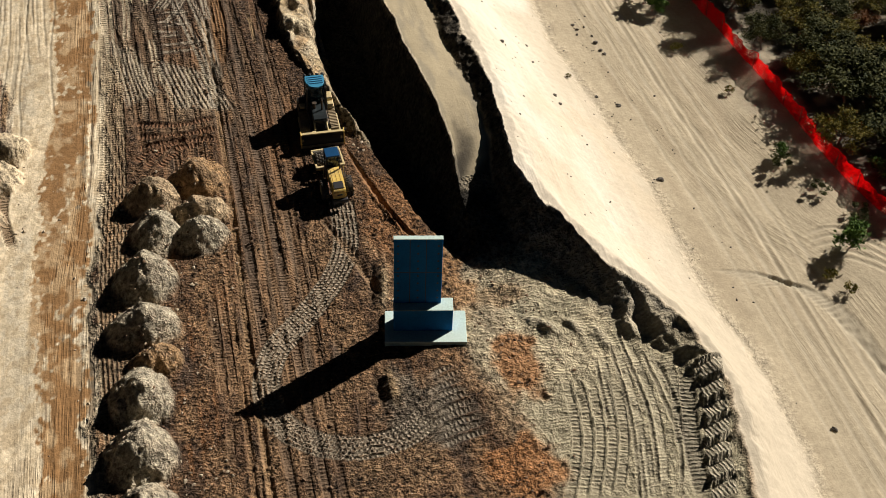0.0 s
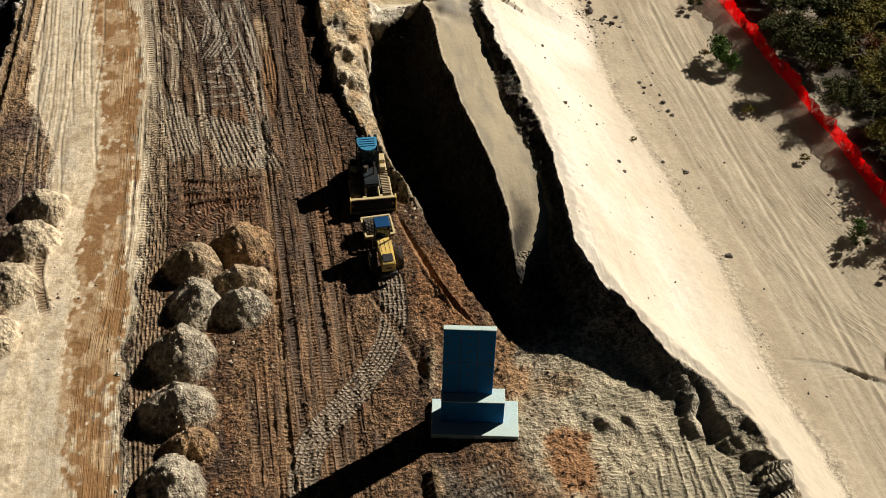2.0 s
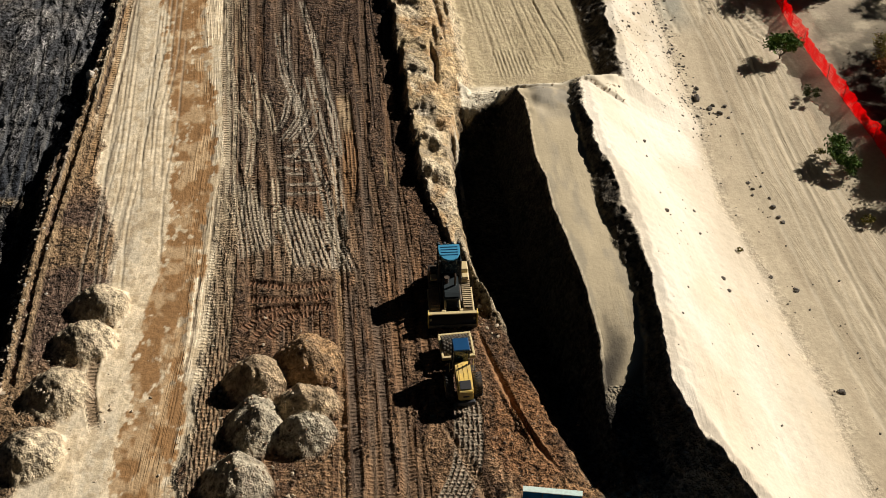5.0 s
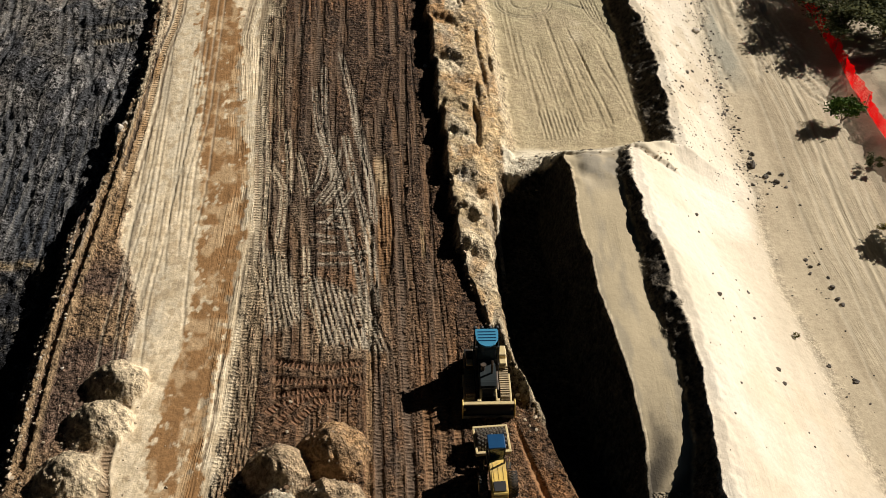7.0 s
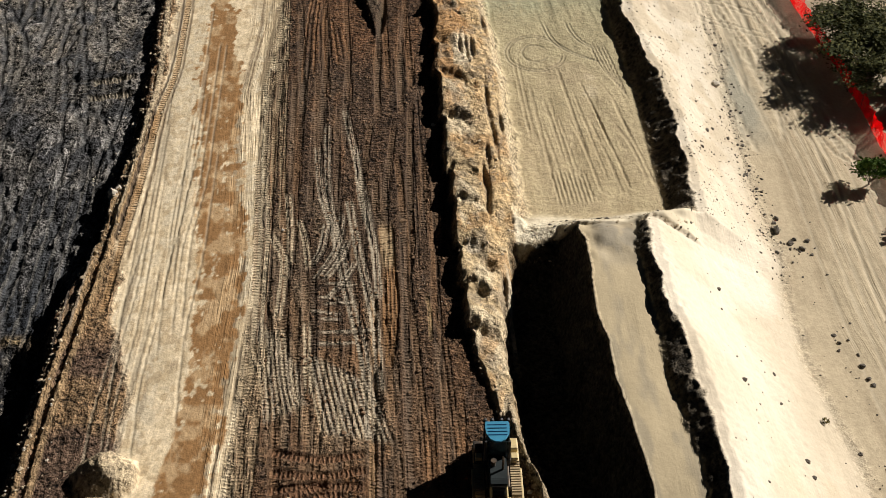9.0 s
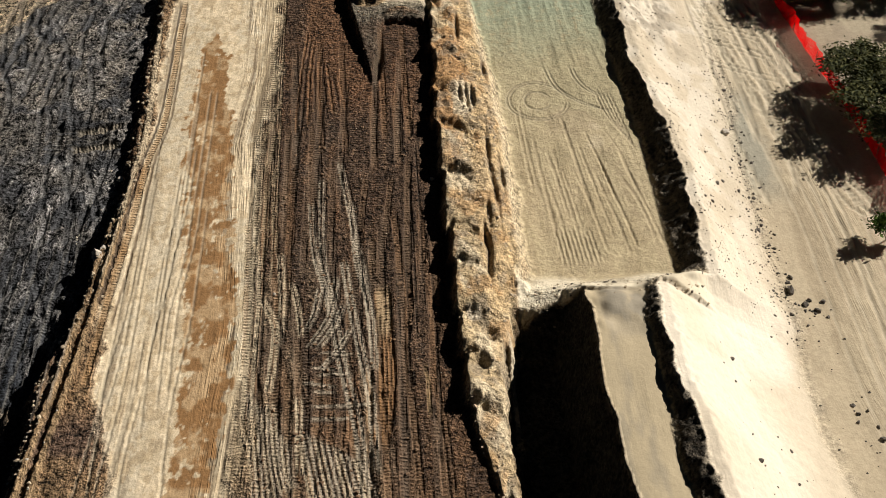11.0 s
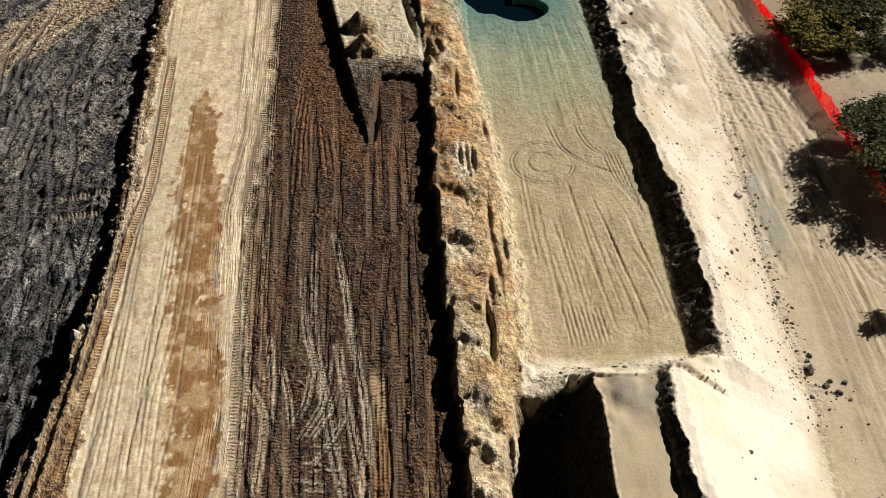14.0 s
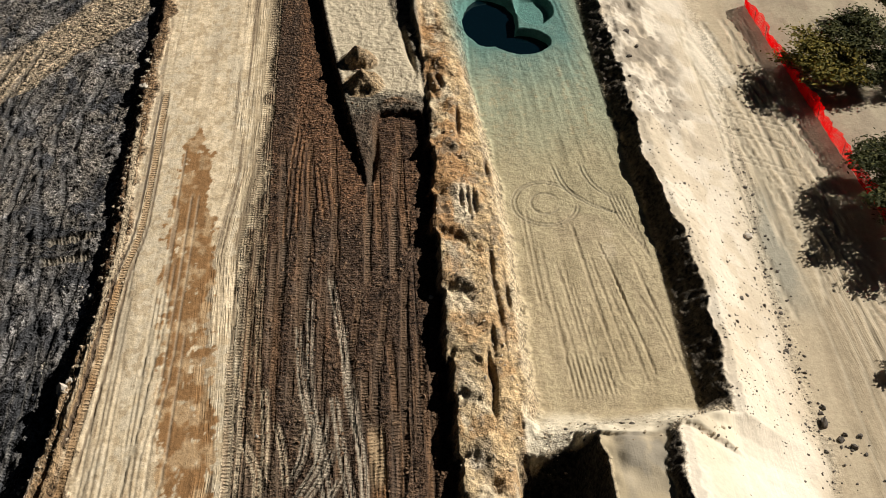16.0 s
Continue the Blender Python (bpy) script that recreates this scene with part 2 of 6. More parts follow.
warp = (fbm(X * 0.45, Y * 0.3, 1) - 0.5) * 1.1 + (fbm(X * 1.7, Y * 1.7, 2) - 0.5) * 0.5
calm = 1 - step(38, 42, X)
XW = X + warp * calm * (1 - 0.6 * step(16, 18, X) * (1 - step(22.5, 23.5, X)) * (1 - step(98, 104, Y))) * (1 - 0.75 * step(0.3, 2.0, X - np.interp(Y, YS, X6)))
Z = np.zeros_like(X)
for j in range(NY):
    y = GY[j]
    cut = lambda table: np.interp(y, YS, table)
    ditch = np.interp(y, DY, DX)
    toe = cut(X7)
    top, low = cut(Z6), ZT
    deep = np.interp(y, [30, 112, 124, 136, 170], [1.7, 1.7, 0.95, 1.0, 1.4])
    xs = [ditch - 90, ditch - 1.0, ditch, cut(X1) - 1.0, cut(X1), cut(X3), cut(X4), cut(X5), cut(X6), cut(X6) + 0.8,
          cut(X6) * 0.45 + toe * 0.55, toe, toe + 3, 47, 52, 100]
    zs = [-deep - 0.5, -deep, 0.0, 0.0, min(cut(Z3), 0.0), cut(Z3), cut(Z4), cut(Z5), top, top - 0.12,
          top * 0.40 + low * 0.60, low, ZF, ZF, -4.0, -4.2]
    Z[j] = np.interp(XW[j], xs, zs)

soil = np.zeros(X.shape + (4,))
soil[..., 3] = 1.0
tread = np.zeros(X.shape + (3,))
tread[..., 2] = 1.0
marks = np.zeros(X.shape + (3,))


def lay(color, mask, pebbles=None):
    """Mix a soil of this colour in where the mask is."""
    mask = np.clip(mask, 0, 1)
    soil[..., :3] += (np.array(color) - soil[..., :3]) * mask[..., None]
    if pebbles is not None:
        soil[..., 3] += (pebbles - soil[..., 3]) * mask


at = lambda table: np.interp(Y, YS, table)
XA, XB, XC, XT, XL = at(X4), at(X5), at(X6), at(X7), at(X1)
XD = np.interp(Y, DY, DX)
ragged = (fbm(X * 0.8, Y * 0.5, 5) - 0.5) * 1.6 + (fbm(X * 3, Y * 3, 6) - 0.5) * 0.5
U = X + ragged
lane = fbm(X * 1.9, Y * 0.05, 8, 3)            # long streaks that the machines leave
blot = fbm(X * 0.25, Y * 0.18, 10, 4)
fine = fbm(X * 2.2, Y * 2.2, 11, 3)

# brown compacted fill over all, then each soil in its place
lay((0.12, 0.070, 0.040), np.ones_like(X), 0.8)
lay((0.20, 0.112, 0.058), step(0.5, 0.72, lane) * 0.6)
lay((0.08, 0.055, 0.04), step(0.5, 0.7, fbm(X * 2.0, Y * 0.5, 12, 3)) * 0.7)
lay((0.235, 0.115, 0.05), step(0.55, 0.7, blot) * step(0.4, 0.6, lane) * 0.8)
lay((0.30, 0.22, 0.14), step(82, 88, Y) * (1 - step(106, 116, Y)) * step(-6, -4, X) * (1 - step(3.5, 6.5, X)) * step(0.42, 0.6, fbm(X * 0.8 + Y * 0.1, Y * 0.16, 81, 4)) * 0.75)
lay((0.28, 0.17, 0.09), (1 - step(64, 82, Y)) * step(0.36, 0.6, fbm(X * 0.9, Y * 0.35, 73, 4)) * 0.7)
# greyer, wetter fill further on
lay((0.10, 0.072, 0.052), step(84, 104, Y) * step(-4, -1, X) * (1 - step(7, 9, X)) * 0.55)
# haul road, with its rusty middle
rl = np.interp(Y, [30, 50, 62, 72, 80, 90, 97, 106, 120, 166], [-25, -24, -20, -15.5, -13.2, -12.6, -14.5, -15.2, -14.4, -14.6])
rr = np.interp(Y, [30, 50, 68, 80, 104, 126, 137, 166], [-8, -7.6, -6.8, -5.4, -4.2, -5.0, -4.0, -4.2])
road = step(-0.5, 0.4, U - rl) * (1 - step(-0.6, 0.5, U - rr))
lay((0.72, 0.60, 0.42), road * (0.85 + 0.15 * step(0.3, 0.5, fine)), 0.12)
inward = (X - rl) / np.maximum(rr - rl, 1.0)
cream = fbm((X - rr) * 0.55, Y * 0.10, 13, 4)
lay((0.52, 0.455, 0.34), road * step(0.46, 0.58, cream) * 0.6)
lay((0.56, 0.455, 0.30), road * step(0.49, 0.57, fbm(X * 1.8, Y * 1.2, 15, 4)) * 0.6)
lay((0.40, 0.30, 0.18), road * step(0.56, 0.62, fbm(X * 2.0, Y * 1.3, 76, 4)) * 0.55)
lay((0.42, 0.335, 0.22), road * step(0.52, 0.62, fbm((X - rr) * 1.6, Y * 0.07, 16, 3)) * (0.2 + 0.5 * step(0.6, 0.75, inward)))
lay((0.17, 0.125, 0.08), road * step(0.60, 0.66, fbm((X - rr) * 3.2, Y * 0.055, 19, 2)) * (0.12 + 0.75 * step(0.62, 0.85, inward) + 0.35 * (1 - step(0.05, 0.25, inward))))
sx = np.interp(Y, [48, 58, 68, 81, 87, 96, 105, 114, 126, 141, 150], [-9.6, -9.4, -9.3, -8.4, -7.6, -7.4, -7.4, -8.4, -9.4, -10.0, -10.2])
sw = np.interp(Y, [48, 68, 80, 87, 100, 130, 134, 138, 141, 144], [0.9, 1.2, 1.2, 1.0, 1.1, 1.4, 0.9, 0.9, 0.8, 0.0])
rusty = (1 - step(0.5, 1.25, np.abs(X + 0.5 * ragged - sx) / np.maximum(sw * 1.6, 0.01)))
crust = fbm(X * 0.9, Y * 0.3, 14, 3) * 0.45 + fbm(X * 2.6, Y * 1.7, 22, 3) * 0.55
rusty = step(0.49, 0.56, crust + 0.05 + 0.32 * (rusty - 0.6)) * step(0.02, 0.3, rusty)
lay((0.39, 0.255, 0.13), rusty * step(0.01, 0.2, sw) * 0.85, 0.1)
lay((0.25, 0.135, 0.055), rusty * step(0.01, 0.2, sw) * step(0.36, 0.52, fbm(X * 1.1, Y * 0.8, 23, 4)) * 0.95, 0.1)
# brown verge between the road and the ditch at the near side
verge = step(-0.3, 0.5, X - XD) * (1 - step(-0.5, 0.5, U - rl))
lay((0.30, 0.20, 0.11), verge * 0.7, 0.9)
lay((0.13, 0.085, 0.06), verge * step(76, 80, Y) * (1 - step(94, 98, Y)) * step(0.4, 0.6, blot + 0.1 * fine))
# dark wet ground beyond the ditch
dark = 1 - step(-0.9, -0.2, U * 0.35 + X * 0.65 - XD + 0.4)
lay((0.032, 0.036, 0.044), dark, 0.5)
lay((0.065, 0.066, 0.07), dark * step(106, 116, Y), 0.5)
lean_x = X * 0.88 - Y * 0.42
lay((0.25, 0.24, 0.23), dark * step(0.52, 0.59, np.where(Y > 108, fbm(lean_x * 0.9, (X * 0.42 + Y * 0.88) * 0.3, 17, 3), fbm(X * 0.9 + Y * 0.12, Y * 0.1, 17, 4))) * (0.35 + 0.5 * step(104, 114, Y)))
lay((0.17, 0.155, 0.135), dark * step(106, 122, Y + 10 * (blot - 0.5)) * step(0.46, 0.60, fbm(X * 0.35, Y * 0.3, 74, 3)) * 0.6)
lay((0.24, 0.215, 0.18), dark * step(120, 132, Y) * step(0.45, 0.65, fbm(X * 1.2, Y * 0.6, 18, 4)) * 0.7)
low_wet = dark * (1 - step(95.6, 97.0, Y + ragged * 0.5))
lay((0.022, 0.022, 0.024), low_wet * 0.8)
lay((0.17, 0.15, 0.125), low_wet * step(0.60, 0.66, fbm(X * 1.6, Y * 1.1, 80, 4)) * 0.7)
lay((0.30, 0.22, 0.12), dark * np.exp(-((Y + ragged * 0.5 - 97.6) / 0.5) ** 2) * 0.8)
Z -= low_wet * 0.6
track_off = (Y - 150.0) - (X + 28.8) * 1.51
xroad = step(-1.2, -0.2, track_off + ragged) * (1 - step(9.6, 11.0, track_off + ragged)) * dark
lay((0.46, 0.37, 0.25), xroad * (0.75 + 0.25 * step(0.4, 0.6, fine)), 0.1)
lay((0.26, 0.20, 0.135), xroad * step(0.5, 0.62, np.sin(track_off * 2.6) * 0.5 + 0.5) * 0.6)

# spoil berm along the excavation
berm_l = np.interp(Y, [76, 84, 86.5, 89.7, 92.5, 95.4, 98.5, 102, 110, 118, 124, 129, 134, 147, 170], [13.6, 12.9, 12.3, 11.5, 10.8, 10.4, 10.2, 10.1, 9.95, 9.7, 9.7, 9.5, 9.8, 10.0, 8.5])
LOADS = np.array([70.0, 86.0, 91.5, 95.2, 99.6, 104.2, 109.4, 113.2, 120.0, 126.6, 131.5, 138.0, 144.0, 151.0, 158.0, 175.0, 400.0])
across_b = Y + 0.6 * (X - 10.5) + 1.2 * (fbm(X * 0.35, Y * 0.35, 78, 2) - 0.5)
which = np.clip(np.searchsorted(LOADS, across_b) - 1, 0, len(LOADS) - 2)
back_of = np.clip((across_b - LOADS[which]) / (LOADS[which + 1] - LOADS[which]), 0, 1)
berm_l = berm_l + 0.45 * (back_of - 0.35) * step(93, 96, Y) * (1 - step(140, 146, Y))
berm = step(-0.15, 0.35, X + 0.3 * ragged - berm_l) * (1 - step(-0.9, 0.3, U - XL)) * step(84.0, 88.0, Y)
lay((0.47, 0.36, 0.215), berm, 0.4)
diag_ = X * 0.85 + Y * 0.53
lay((0.58, 0.49, 0.345), berm * step(0.47, 0.57, fbm(diag_ * 0.5, (Y * 0.85 - X * 0.53) * 0.2, 20, 3)) * 0.7)
lay((0.50, 0.355, 0.19), berm * step(2.0, 3.0, X - berm_l) * (1 - step(-1.6, -0.6, X - XL)) * 0.7)
lay((0.36, 0.20, 0.085), berm * step(0.46, 0.56, fbm(X * 0.45, Y * 0.3, 27, 4)) * step(118, 128, Y + 6 * (blot - 0.5)) * (1 - step(-3.2, -1.6, X - XL)) * 0.85)
lay((0.38, 0.225, 0.10), berm * step(0.55, 0.63, fbm(X * 0.6, Y * 0.4, 29, 4)) * 0.6)
lay((0.22, 0.18, 0.13), berm * step(0.58, 0.66, fbm(X * 1.2, Y * 0.8, 21, 4)) * 0.6)
lay((0.56, 0.46, 0.31), step(-1.1, -0.5, X - XL + ragged * 0.3) * (1 - step(0.1, 0.6, X - XL + ragged * 0.3)) * step(107, 112, Y) * (1 - step(146, 152, Y)) * 0.9, 0.2)
# pale sand: the excavated floor, the bench and the bank
sand = step(-0.4, 0.4, U * 0.4 + X * 0.6 - XL) * step(59, 62, Y - (X - 22) * 0.0)
lay((0.44, 0.355, 0.235), sand, 0.1)
floor_ = step(106, 109, Y) * sand * (1 - step(-0.4, 0.2, X - XB))
lay((0.43, 0.355, 0.225), floor_ * 0.8)
lay((0.35, 0.285, 0.175), floor_ * step(0.42, 0.62, fbm(X * 0.3, Y * 0.12, 35, 3)) * 0.7)
lay((0.46, 0.385, 0.245), floor_ * step(0.52, 0.66, fbm(X * 0.9, Y * 0.35, 36, 3)) * 0.6)
lay((0.31, 0.315, 0.20), step(118, 140, Y + 10 * (blot - 0.5)) * floor_ * 0.35)
lay((0.20, 0.30, 0.235), step(136, 150, Y + 6 * (blot - 0.5)) * floor_ * step(0.3, 0.6, fine * 0.5 + lane * 0.5 + 0.12) * 0.5)
lay((0.085, 0.20, 0.185), step(149, 160, Y + 8 * (blot - 0.5)) * step(11, 14, X) * (1 - step(24, 27, X)) * 0.85)
# shadow filling the dig, put into the soil's colour
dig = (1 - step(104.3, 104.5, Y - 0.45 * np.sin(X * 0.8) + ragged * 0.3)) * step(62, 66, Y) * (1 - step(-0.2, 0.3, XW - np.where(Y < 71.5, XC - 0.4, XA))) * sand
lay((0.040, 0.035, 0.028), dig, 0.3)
bench = step(-0.1, 0.2, XW - XA) * (1 - step(-0.2, 0.4, XW - XB)) * sand * (1 - step(105, 107, Y)) * step(69.8, 71.6, Y + ragged)
lay((0.45, 0.375, 0.25), bench, 0.0)
lay((0.30, 0.265, 0.20), bench * step(0.5, 0.7, fbm(X * 1.0, Y * 0.25, 24, 4)) * 0.6)
lay((0.28, 0.25, 0.195), bench * step(97.6, 99.4, Y + ragged) * step(0.6, 1.4, XW - XA) * (0.45 + 0.5 * step(0.42, 0.58, fbm(X * 0.8, Y * 0.5, 30, 3))))
# the bank's shadow over the bench's near end, painted round two lit strips
lit_tongues = np.maximum(np.exp(-((X - np.interp(Y, [72.2, 73.7, 76], [19.9, 20.6, 20.8])) / 0.36) ** 2) * step(72.0, 74.6, Y), np.exp(-((X - np.interp(Y, [70.3, 71.1, 73, 74.8, 76.7], [20.7, 21.0, 22.4, 23.0, 22.55])) / np.interp(Y, [70, 75], [0.35, 0.75])) ** 2) * step(70.0, 72.8, Y))
lay((0.06, 0.052, 0.042), bench * (1 - step(73.5, 79.5, Y + 3.0 * (fine - 0.5))) * (1 - lit_tongues) * 0.92, 0.3)
bank = step(-0.3, 0.2, XW - XC)
# cut face turned from the sun: its shade goes into the colour
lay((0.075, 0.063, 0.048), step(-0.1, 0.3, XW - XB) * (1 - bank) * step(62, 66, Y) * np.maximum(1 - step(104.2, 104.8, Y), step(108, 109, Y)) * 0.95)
lay((0.50, 0.43, 0.325), bank, 0.05)
lay((0.60, 0.54, 0.44), bank * step(106, 112, Y) * step(0.38, 0.56, fbm(X * 0.5, Y * 0.3, 77, 4)) * (1 - step(-2.0, 0.0, X - XT)) * 0.85)
down = (X - XC) / np.maximum(XT - XC, 1.0)
# glare of the sun-facing slope, put into the sand's colour
bright = bank * step(56, 66, Y) * (1 - step(110, 118, Y + 5 * (blot - 0.5)))
lay((0.60, 0.525, 0.41), bright * (1 - step(0.62, 0.95, down + 0.5 * (blot - 0.5))) * 0.9)
lay((0.66, 0.60, 0.495), bright * (1 - step(0.5, 0.85, down + 0.6 * (fbm(X * 0.12, Y * 0.12, 25, 2) - 0.5))) * step(0.36, 0.58, fbm(X * 0.16, Y * 0.08, 33, 2)) * 0.9)
lay((0.54, 0.44, 0.31), bright * step(0.52, 0.66, fbm(X * 0.3, Y * 0.2, 26, 3)) * 0.35)
# strongest glare on the ridge's end slope, painted as a white patch
glare_patch = 1 - step(0.5, 1.1, np.hypot((X - 32.4) / 3.0, (Y - 102.0) / 3.6) + (fine - 0.5) * 0.3)
lay((0.70, 0.65, 0.55), bank * glare_patch * 0.8)
# rubbly grey sand at the far end of the bank
rubble = bank * step(138, 150, Y + 8 * (blot - 0.5)) * (1 - step(33.0, 36.5, X + ragged))
lay((0.25, 0.215, 0.165), rubble * step(0.42, 0.56, fbm(X * 0.7, Y * 0.5, 34, 4)) * 0.85)
Z += rubble * (fbm(X * 0.8, Y * 0.6, 32, 3) - 0.5) * 0.9
# tan traffic ground at the foot of the bank
flat_r = step(-0.8, 1.2, X - XT + ragged * 0.8)
lay((0.46, 0.385, 0.27), flat_r, 0.2)
lay((0.39, 0.32, 0.22), flat_r * step(0.48, 0.62, fbm((X - XT) * 0.5, Y * 0.06, 26, 3)) * 0.7)
lay((0.30, 0.29, 0.235), flat_r * step(120, 126, Y) * (1 - step(136, 140, Y)) * step(35.6, 37.2, X + ragged) * (1 - step(38.8, 40.6, X + ragged)) * 0.85)
fx_line = np.interp(Y, [60, 74, 90, 111, 132, 171], [57.5, 54.1, 52.2, 49.9, 48.7, 46.8])
scrub_x = np.interp(Y, [40, 60, 68, 80, 91, 99, 116, 140, 170], [60, 58, 53.5, 50.2, 48.6, 47.5, 46.6, 44.8, 43.6])
lay((0.42, 0.36, 0.26), step(-1, 0.5, U - scrub_x) * 0.8, 0.2)
lay((0.33, 0.27, 0.20), step(0.2, 1.2, U - scrub_x) * step(0.4, 0.6, fbm(X * 0.5, Y * 0.35, 71, 4)) * 0.6)
# dark litter beyond the fence, with the trees' shade put into its colour
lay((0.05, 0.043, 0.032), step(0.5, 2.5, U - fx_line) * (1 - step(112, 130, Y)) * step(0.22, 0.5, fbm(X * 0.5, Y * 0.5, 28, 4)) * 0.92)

# clay in front of the bank, with orange spoil
clay = (1 - step(60, 65, Y)) * step(17, 21, U + (Y - 50) * 0.12) * (1 - step(-0.6, 0.2, XW - XC))
lay((0.35, 0.305, 0.205), clay, 0.3)
lay((0.50, 0.425, 0.285), clay * step(0.36, 0.56, fbm(X * 0.5, Y * 0.28, 31, 4)) * step(50, 56, Y + 4 * (blot - 0.5)))
lay((0.15, 0.14, 0.12), (1 - step(62, 69, Y)) * step(56, 61, Y + (X - 24) * 0.55) * step(-1.5, 0.5, XW - XB) * (1 - step(-0.4, 0.1, XW - XC)) * 0.9)


clods = np.zeros_like(X)


def window(cx, cy, reach):
    """The part of the sheet round a place."""
    i0, i1 = np.searchsorted(GX, (cx - reach, cx + reach))
    j0, j1 = np.searchsorted(GY, (cy - reach, cy + reach))
    return slice(j0, j1), slice(i0, i1)


def lay_in(w, color, mask, pebbles=None):
    mask = np.clip(mask, 0, 1)
    soil[w][..., :3] += (np.array(color) - soil[w][..., :3]) * mask[..., None]
    if pebbles is not None:
        soil[w][..., 3] += (pebbles - soil[w][..., 3]) * mask


def patch(cx, cy, rx, ry, color, amount=0.85, seed=40, pebbles=None):
    w = window(cx, cy, 1.9 * max(rx, ry))
    x, y = X[w], Y[w]
    d = np.hypot((x - cx) / rx, (y - cy) / ry) + (fbm(x * 0.6, y * 0.6, seed, 4) - 0.5) * 1.3
    lay_in(w, color, (1 - step(0.55, 1.1, d)) * amount, pebbles)
    if pebbles:
        clods[w] = np.maximum(clods[w], 1 - step(0.6, 1.2, d))


patch(13.5, 51.5, 3.6, 4.0, (0.14, 0.115, 0.085), 0.9, 41)
patch(20.3, 54.5, 1.7, 4.0, (0.31, 0.15, 0.062), 0.9, 42, 0.9)
patch(18.5, 45.5, 2.6, 3.2, (0.33, 0.155, 0.062), 0.9, 43, 0.9)
patch(21.0, 61.0, 2.2, 1.4, (0.30, 0.20, 0.11), 0.7, 48, 0.9)
patch(19.6, 58.6, 1.2, 2.0, (0.26, 0.21, 0.14), 0.8, 49, 0.9)
patch(16.5, 62.8, 3.0, 3.5, (0.33, 0.185, 0.085), 0.8, 44, 0.9)
patch(15.0, 70.0, 2.2, 6.0, (0.27, 0.135, 0.06), 0.8, 45, 0.9)
patch(9.0, 63.0, 1.0, 6.0, (0.25, 0.15, 0.08), 0.6, 46)
patch(10.2, 47.8, 5.0, 2.4, (0.21, 0.135, 0.075), 0.6, 47)

# how far blades have drawn the soil out in lines, and how lumpy it lies
plain = step(-1, 0, X - rr) * (1 - step(-0.5, 0.2, X - berm_l)) * (1 - step(15, 18, X))
for mask, lines, lumps in ((plain, 0.35, 0.55), (road, 0.06 + 0.4 * step(0.6, 0.8, inward), 0.03), (verge, 0.8, 0.5), (dark, 0.5, 0.6), (berm, 0.15, 0.14), (floor_, 0.08, 0.0),
                           (bench, 0.05, 0.0), (bank, 0.10, 0.04), (flat_r, 0.05 + 0.14 * step(2.0, 6.0, X - XT) * (1 - step(-0.5, 1.0, U - scrub_x)), 0.02), (clay, 0.18, 0.12), (clods, 0.1, 0.4), (dig, 0.0, 0.8)):
    mask = np.clip(mask, 0, 1)
    marks[..., 0] += (lines - marks[..., 0]) * mask
    marks[..., 1] += (lumps - marks[..., 1]) * mask
# ---- relief on the sheet ----
for mask, calm_ in ((road, 0.75), (floor_, 0.4), (flat_r, 0.5), (bank, 0.6), (berm, 0.4)):
    marks[..., 2] += (calm_ - marks[..., 2]) * np.clip(mask, 0, 1)
tread[..., 2] = 1.35
for mask, factor in ((road, 0.28), (floor_, 0.26), (flat_r, 0.14), (bench, 0.05), (bank * (1 - flat_r), 0.09), (clay, 0.45), (dark, 1.9), (berm, 0.7)):
    tread[..., 2] += (factor - tread[..., 2]) * np.clip(mask, 0, 1)
Z += (fbm(X * 0.35, Y * 0.25, 50, 3) - 0.5) * 0.22 * (1 - 0.6 * road)
rough_zone = np.clip(0.5 * berm + dark * 0.8 * (1 - xroad) + 0.5 * verge + 0.35 * clay + 0.9 * clods, 0, 1)
XR, YR = 0.8 * X + 0.6 * Y, 0.8 * Y - 0.6 * X
Z += (fbm(XR * 1.6, YR * 1.4, 51, 3) - 0.5) * (0.15 + 0.16 * rough_zone) * (1 - np.clip(0.88 * bank + 0.97 * bench + 0.7 * flat_r + 0.6 * floor_ + 0.7 * road, 0, 1))
Z += (fbm(XR * 3.0, YR * 2.7, 59, 1) - 0.5) * (0.10 + 0.07 * rough_zone) * (1 - np.clip(0.85 * bank + 0.97 * bench + 0.7 * flat_r + 0.85 * road + 0.7 * floor_, 0, 1))
# long wheel and blade streaks
streak = (fbm(X * 2.6, Y * 0.06, 52, 2) - 0.5)
Z += streak * 0.03 * plain + (fbm((X - rr) * 2.6, Y * 0.06, 53, 2) - 0.5) * 0.06 * road * (0.3 + step(0.6, 0.8, inward))
swing = X + 0.0022 * (Y - 108) ** 2 * step(17, 28, X)
Z += (fbm(swing * 2.1, Y * 0.11, 54, 2) - 0.5) * 0.085 * floor_ * step(0.35, 0.55, fbm(X * 0.25, Y * 0.14, 37, 2))
Z += (fbm((X - scrub_x) * 1.5, Y * 0.035, 55, 2) - 0.5) * 0.05 * flat_r * (1 - step(0, 1, X - scrub_x)) * step(2, 6, X - XT)
Z += (fbm(X * 1.8 + Y * 0.15, Y * 0.12, 56, 2) - 0.5) * 0.04 * clay
Z += np.maximum(np.where(Y > 108, fbm(lean_x * 0.8, (X * 0.42 + Y * 0.88) * 0.35, 57, 3), fbm(X * 0.9, Y * 0.2, 57, 3)) - 0.46, 0) * 1.3 * dark * (1 - xroad)
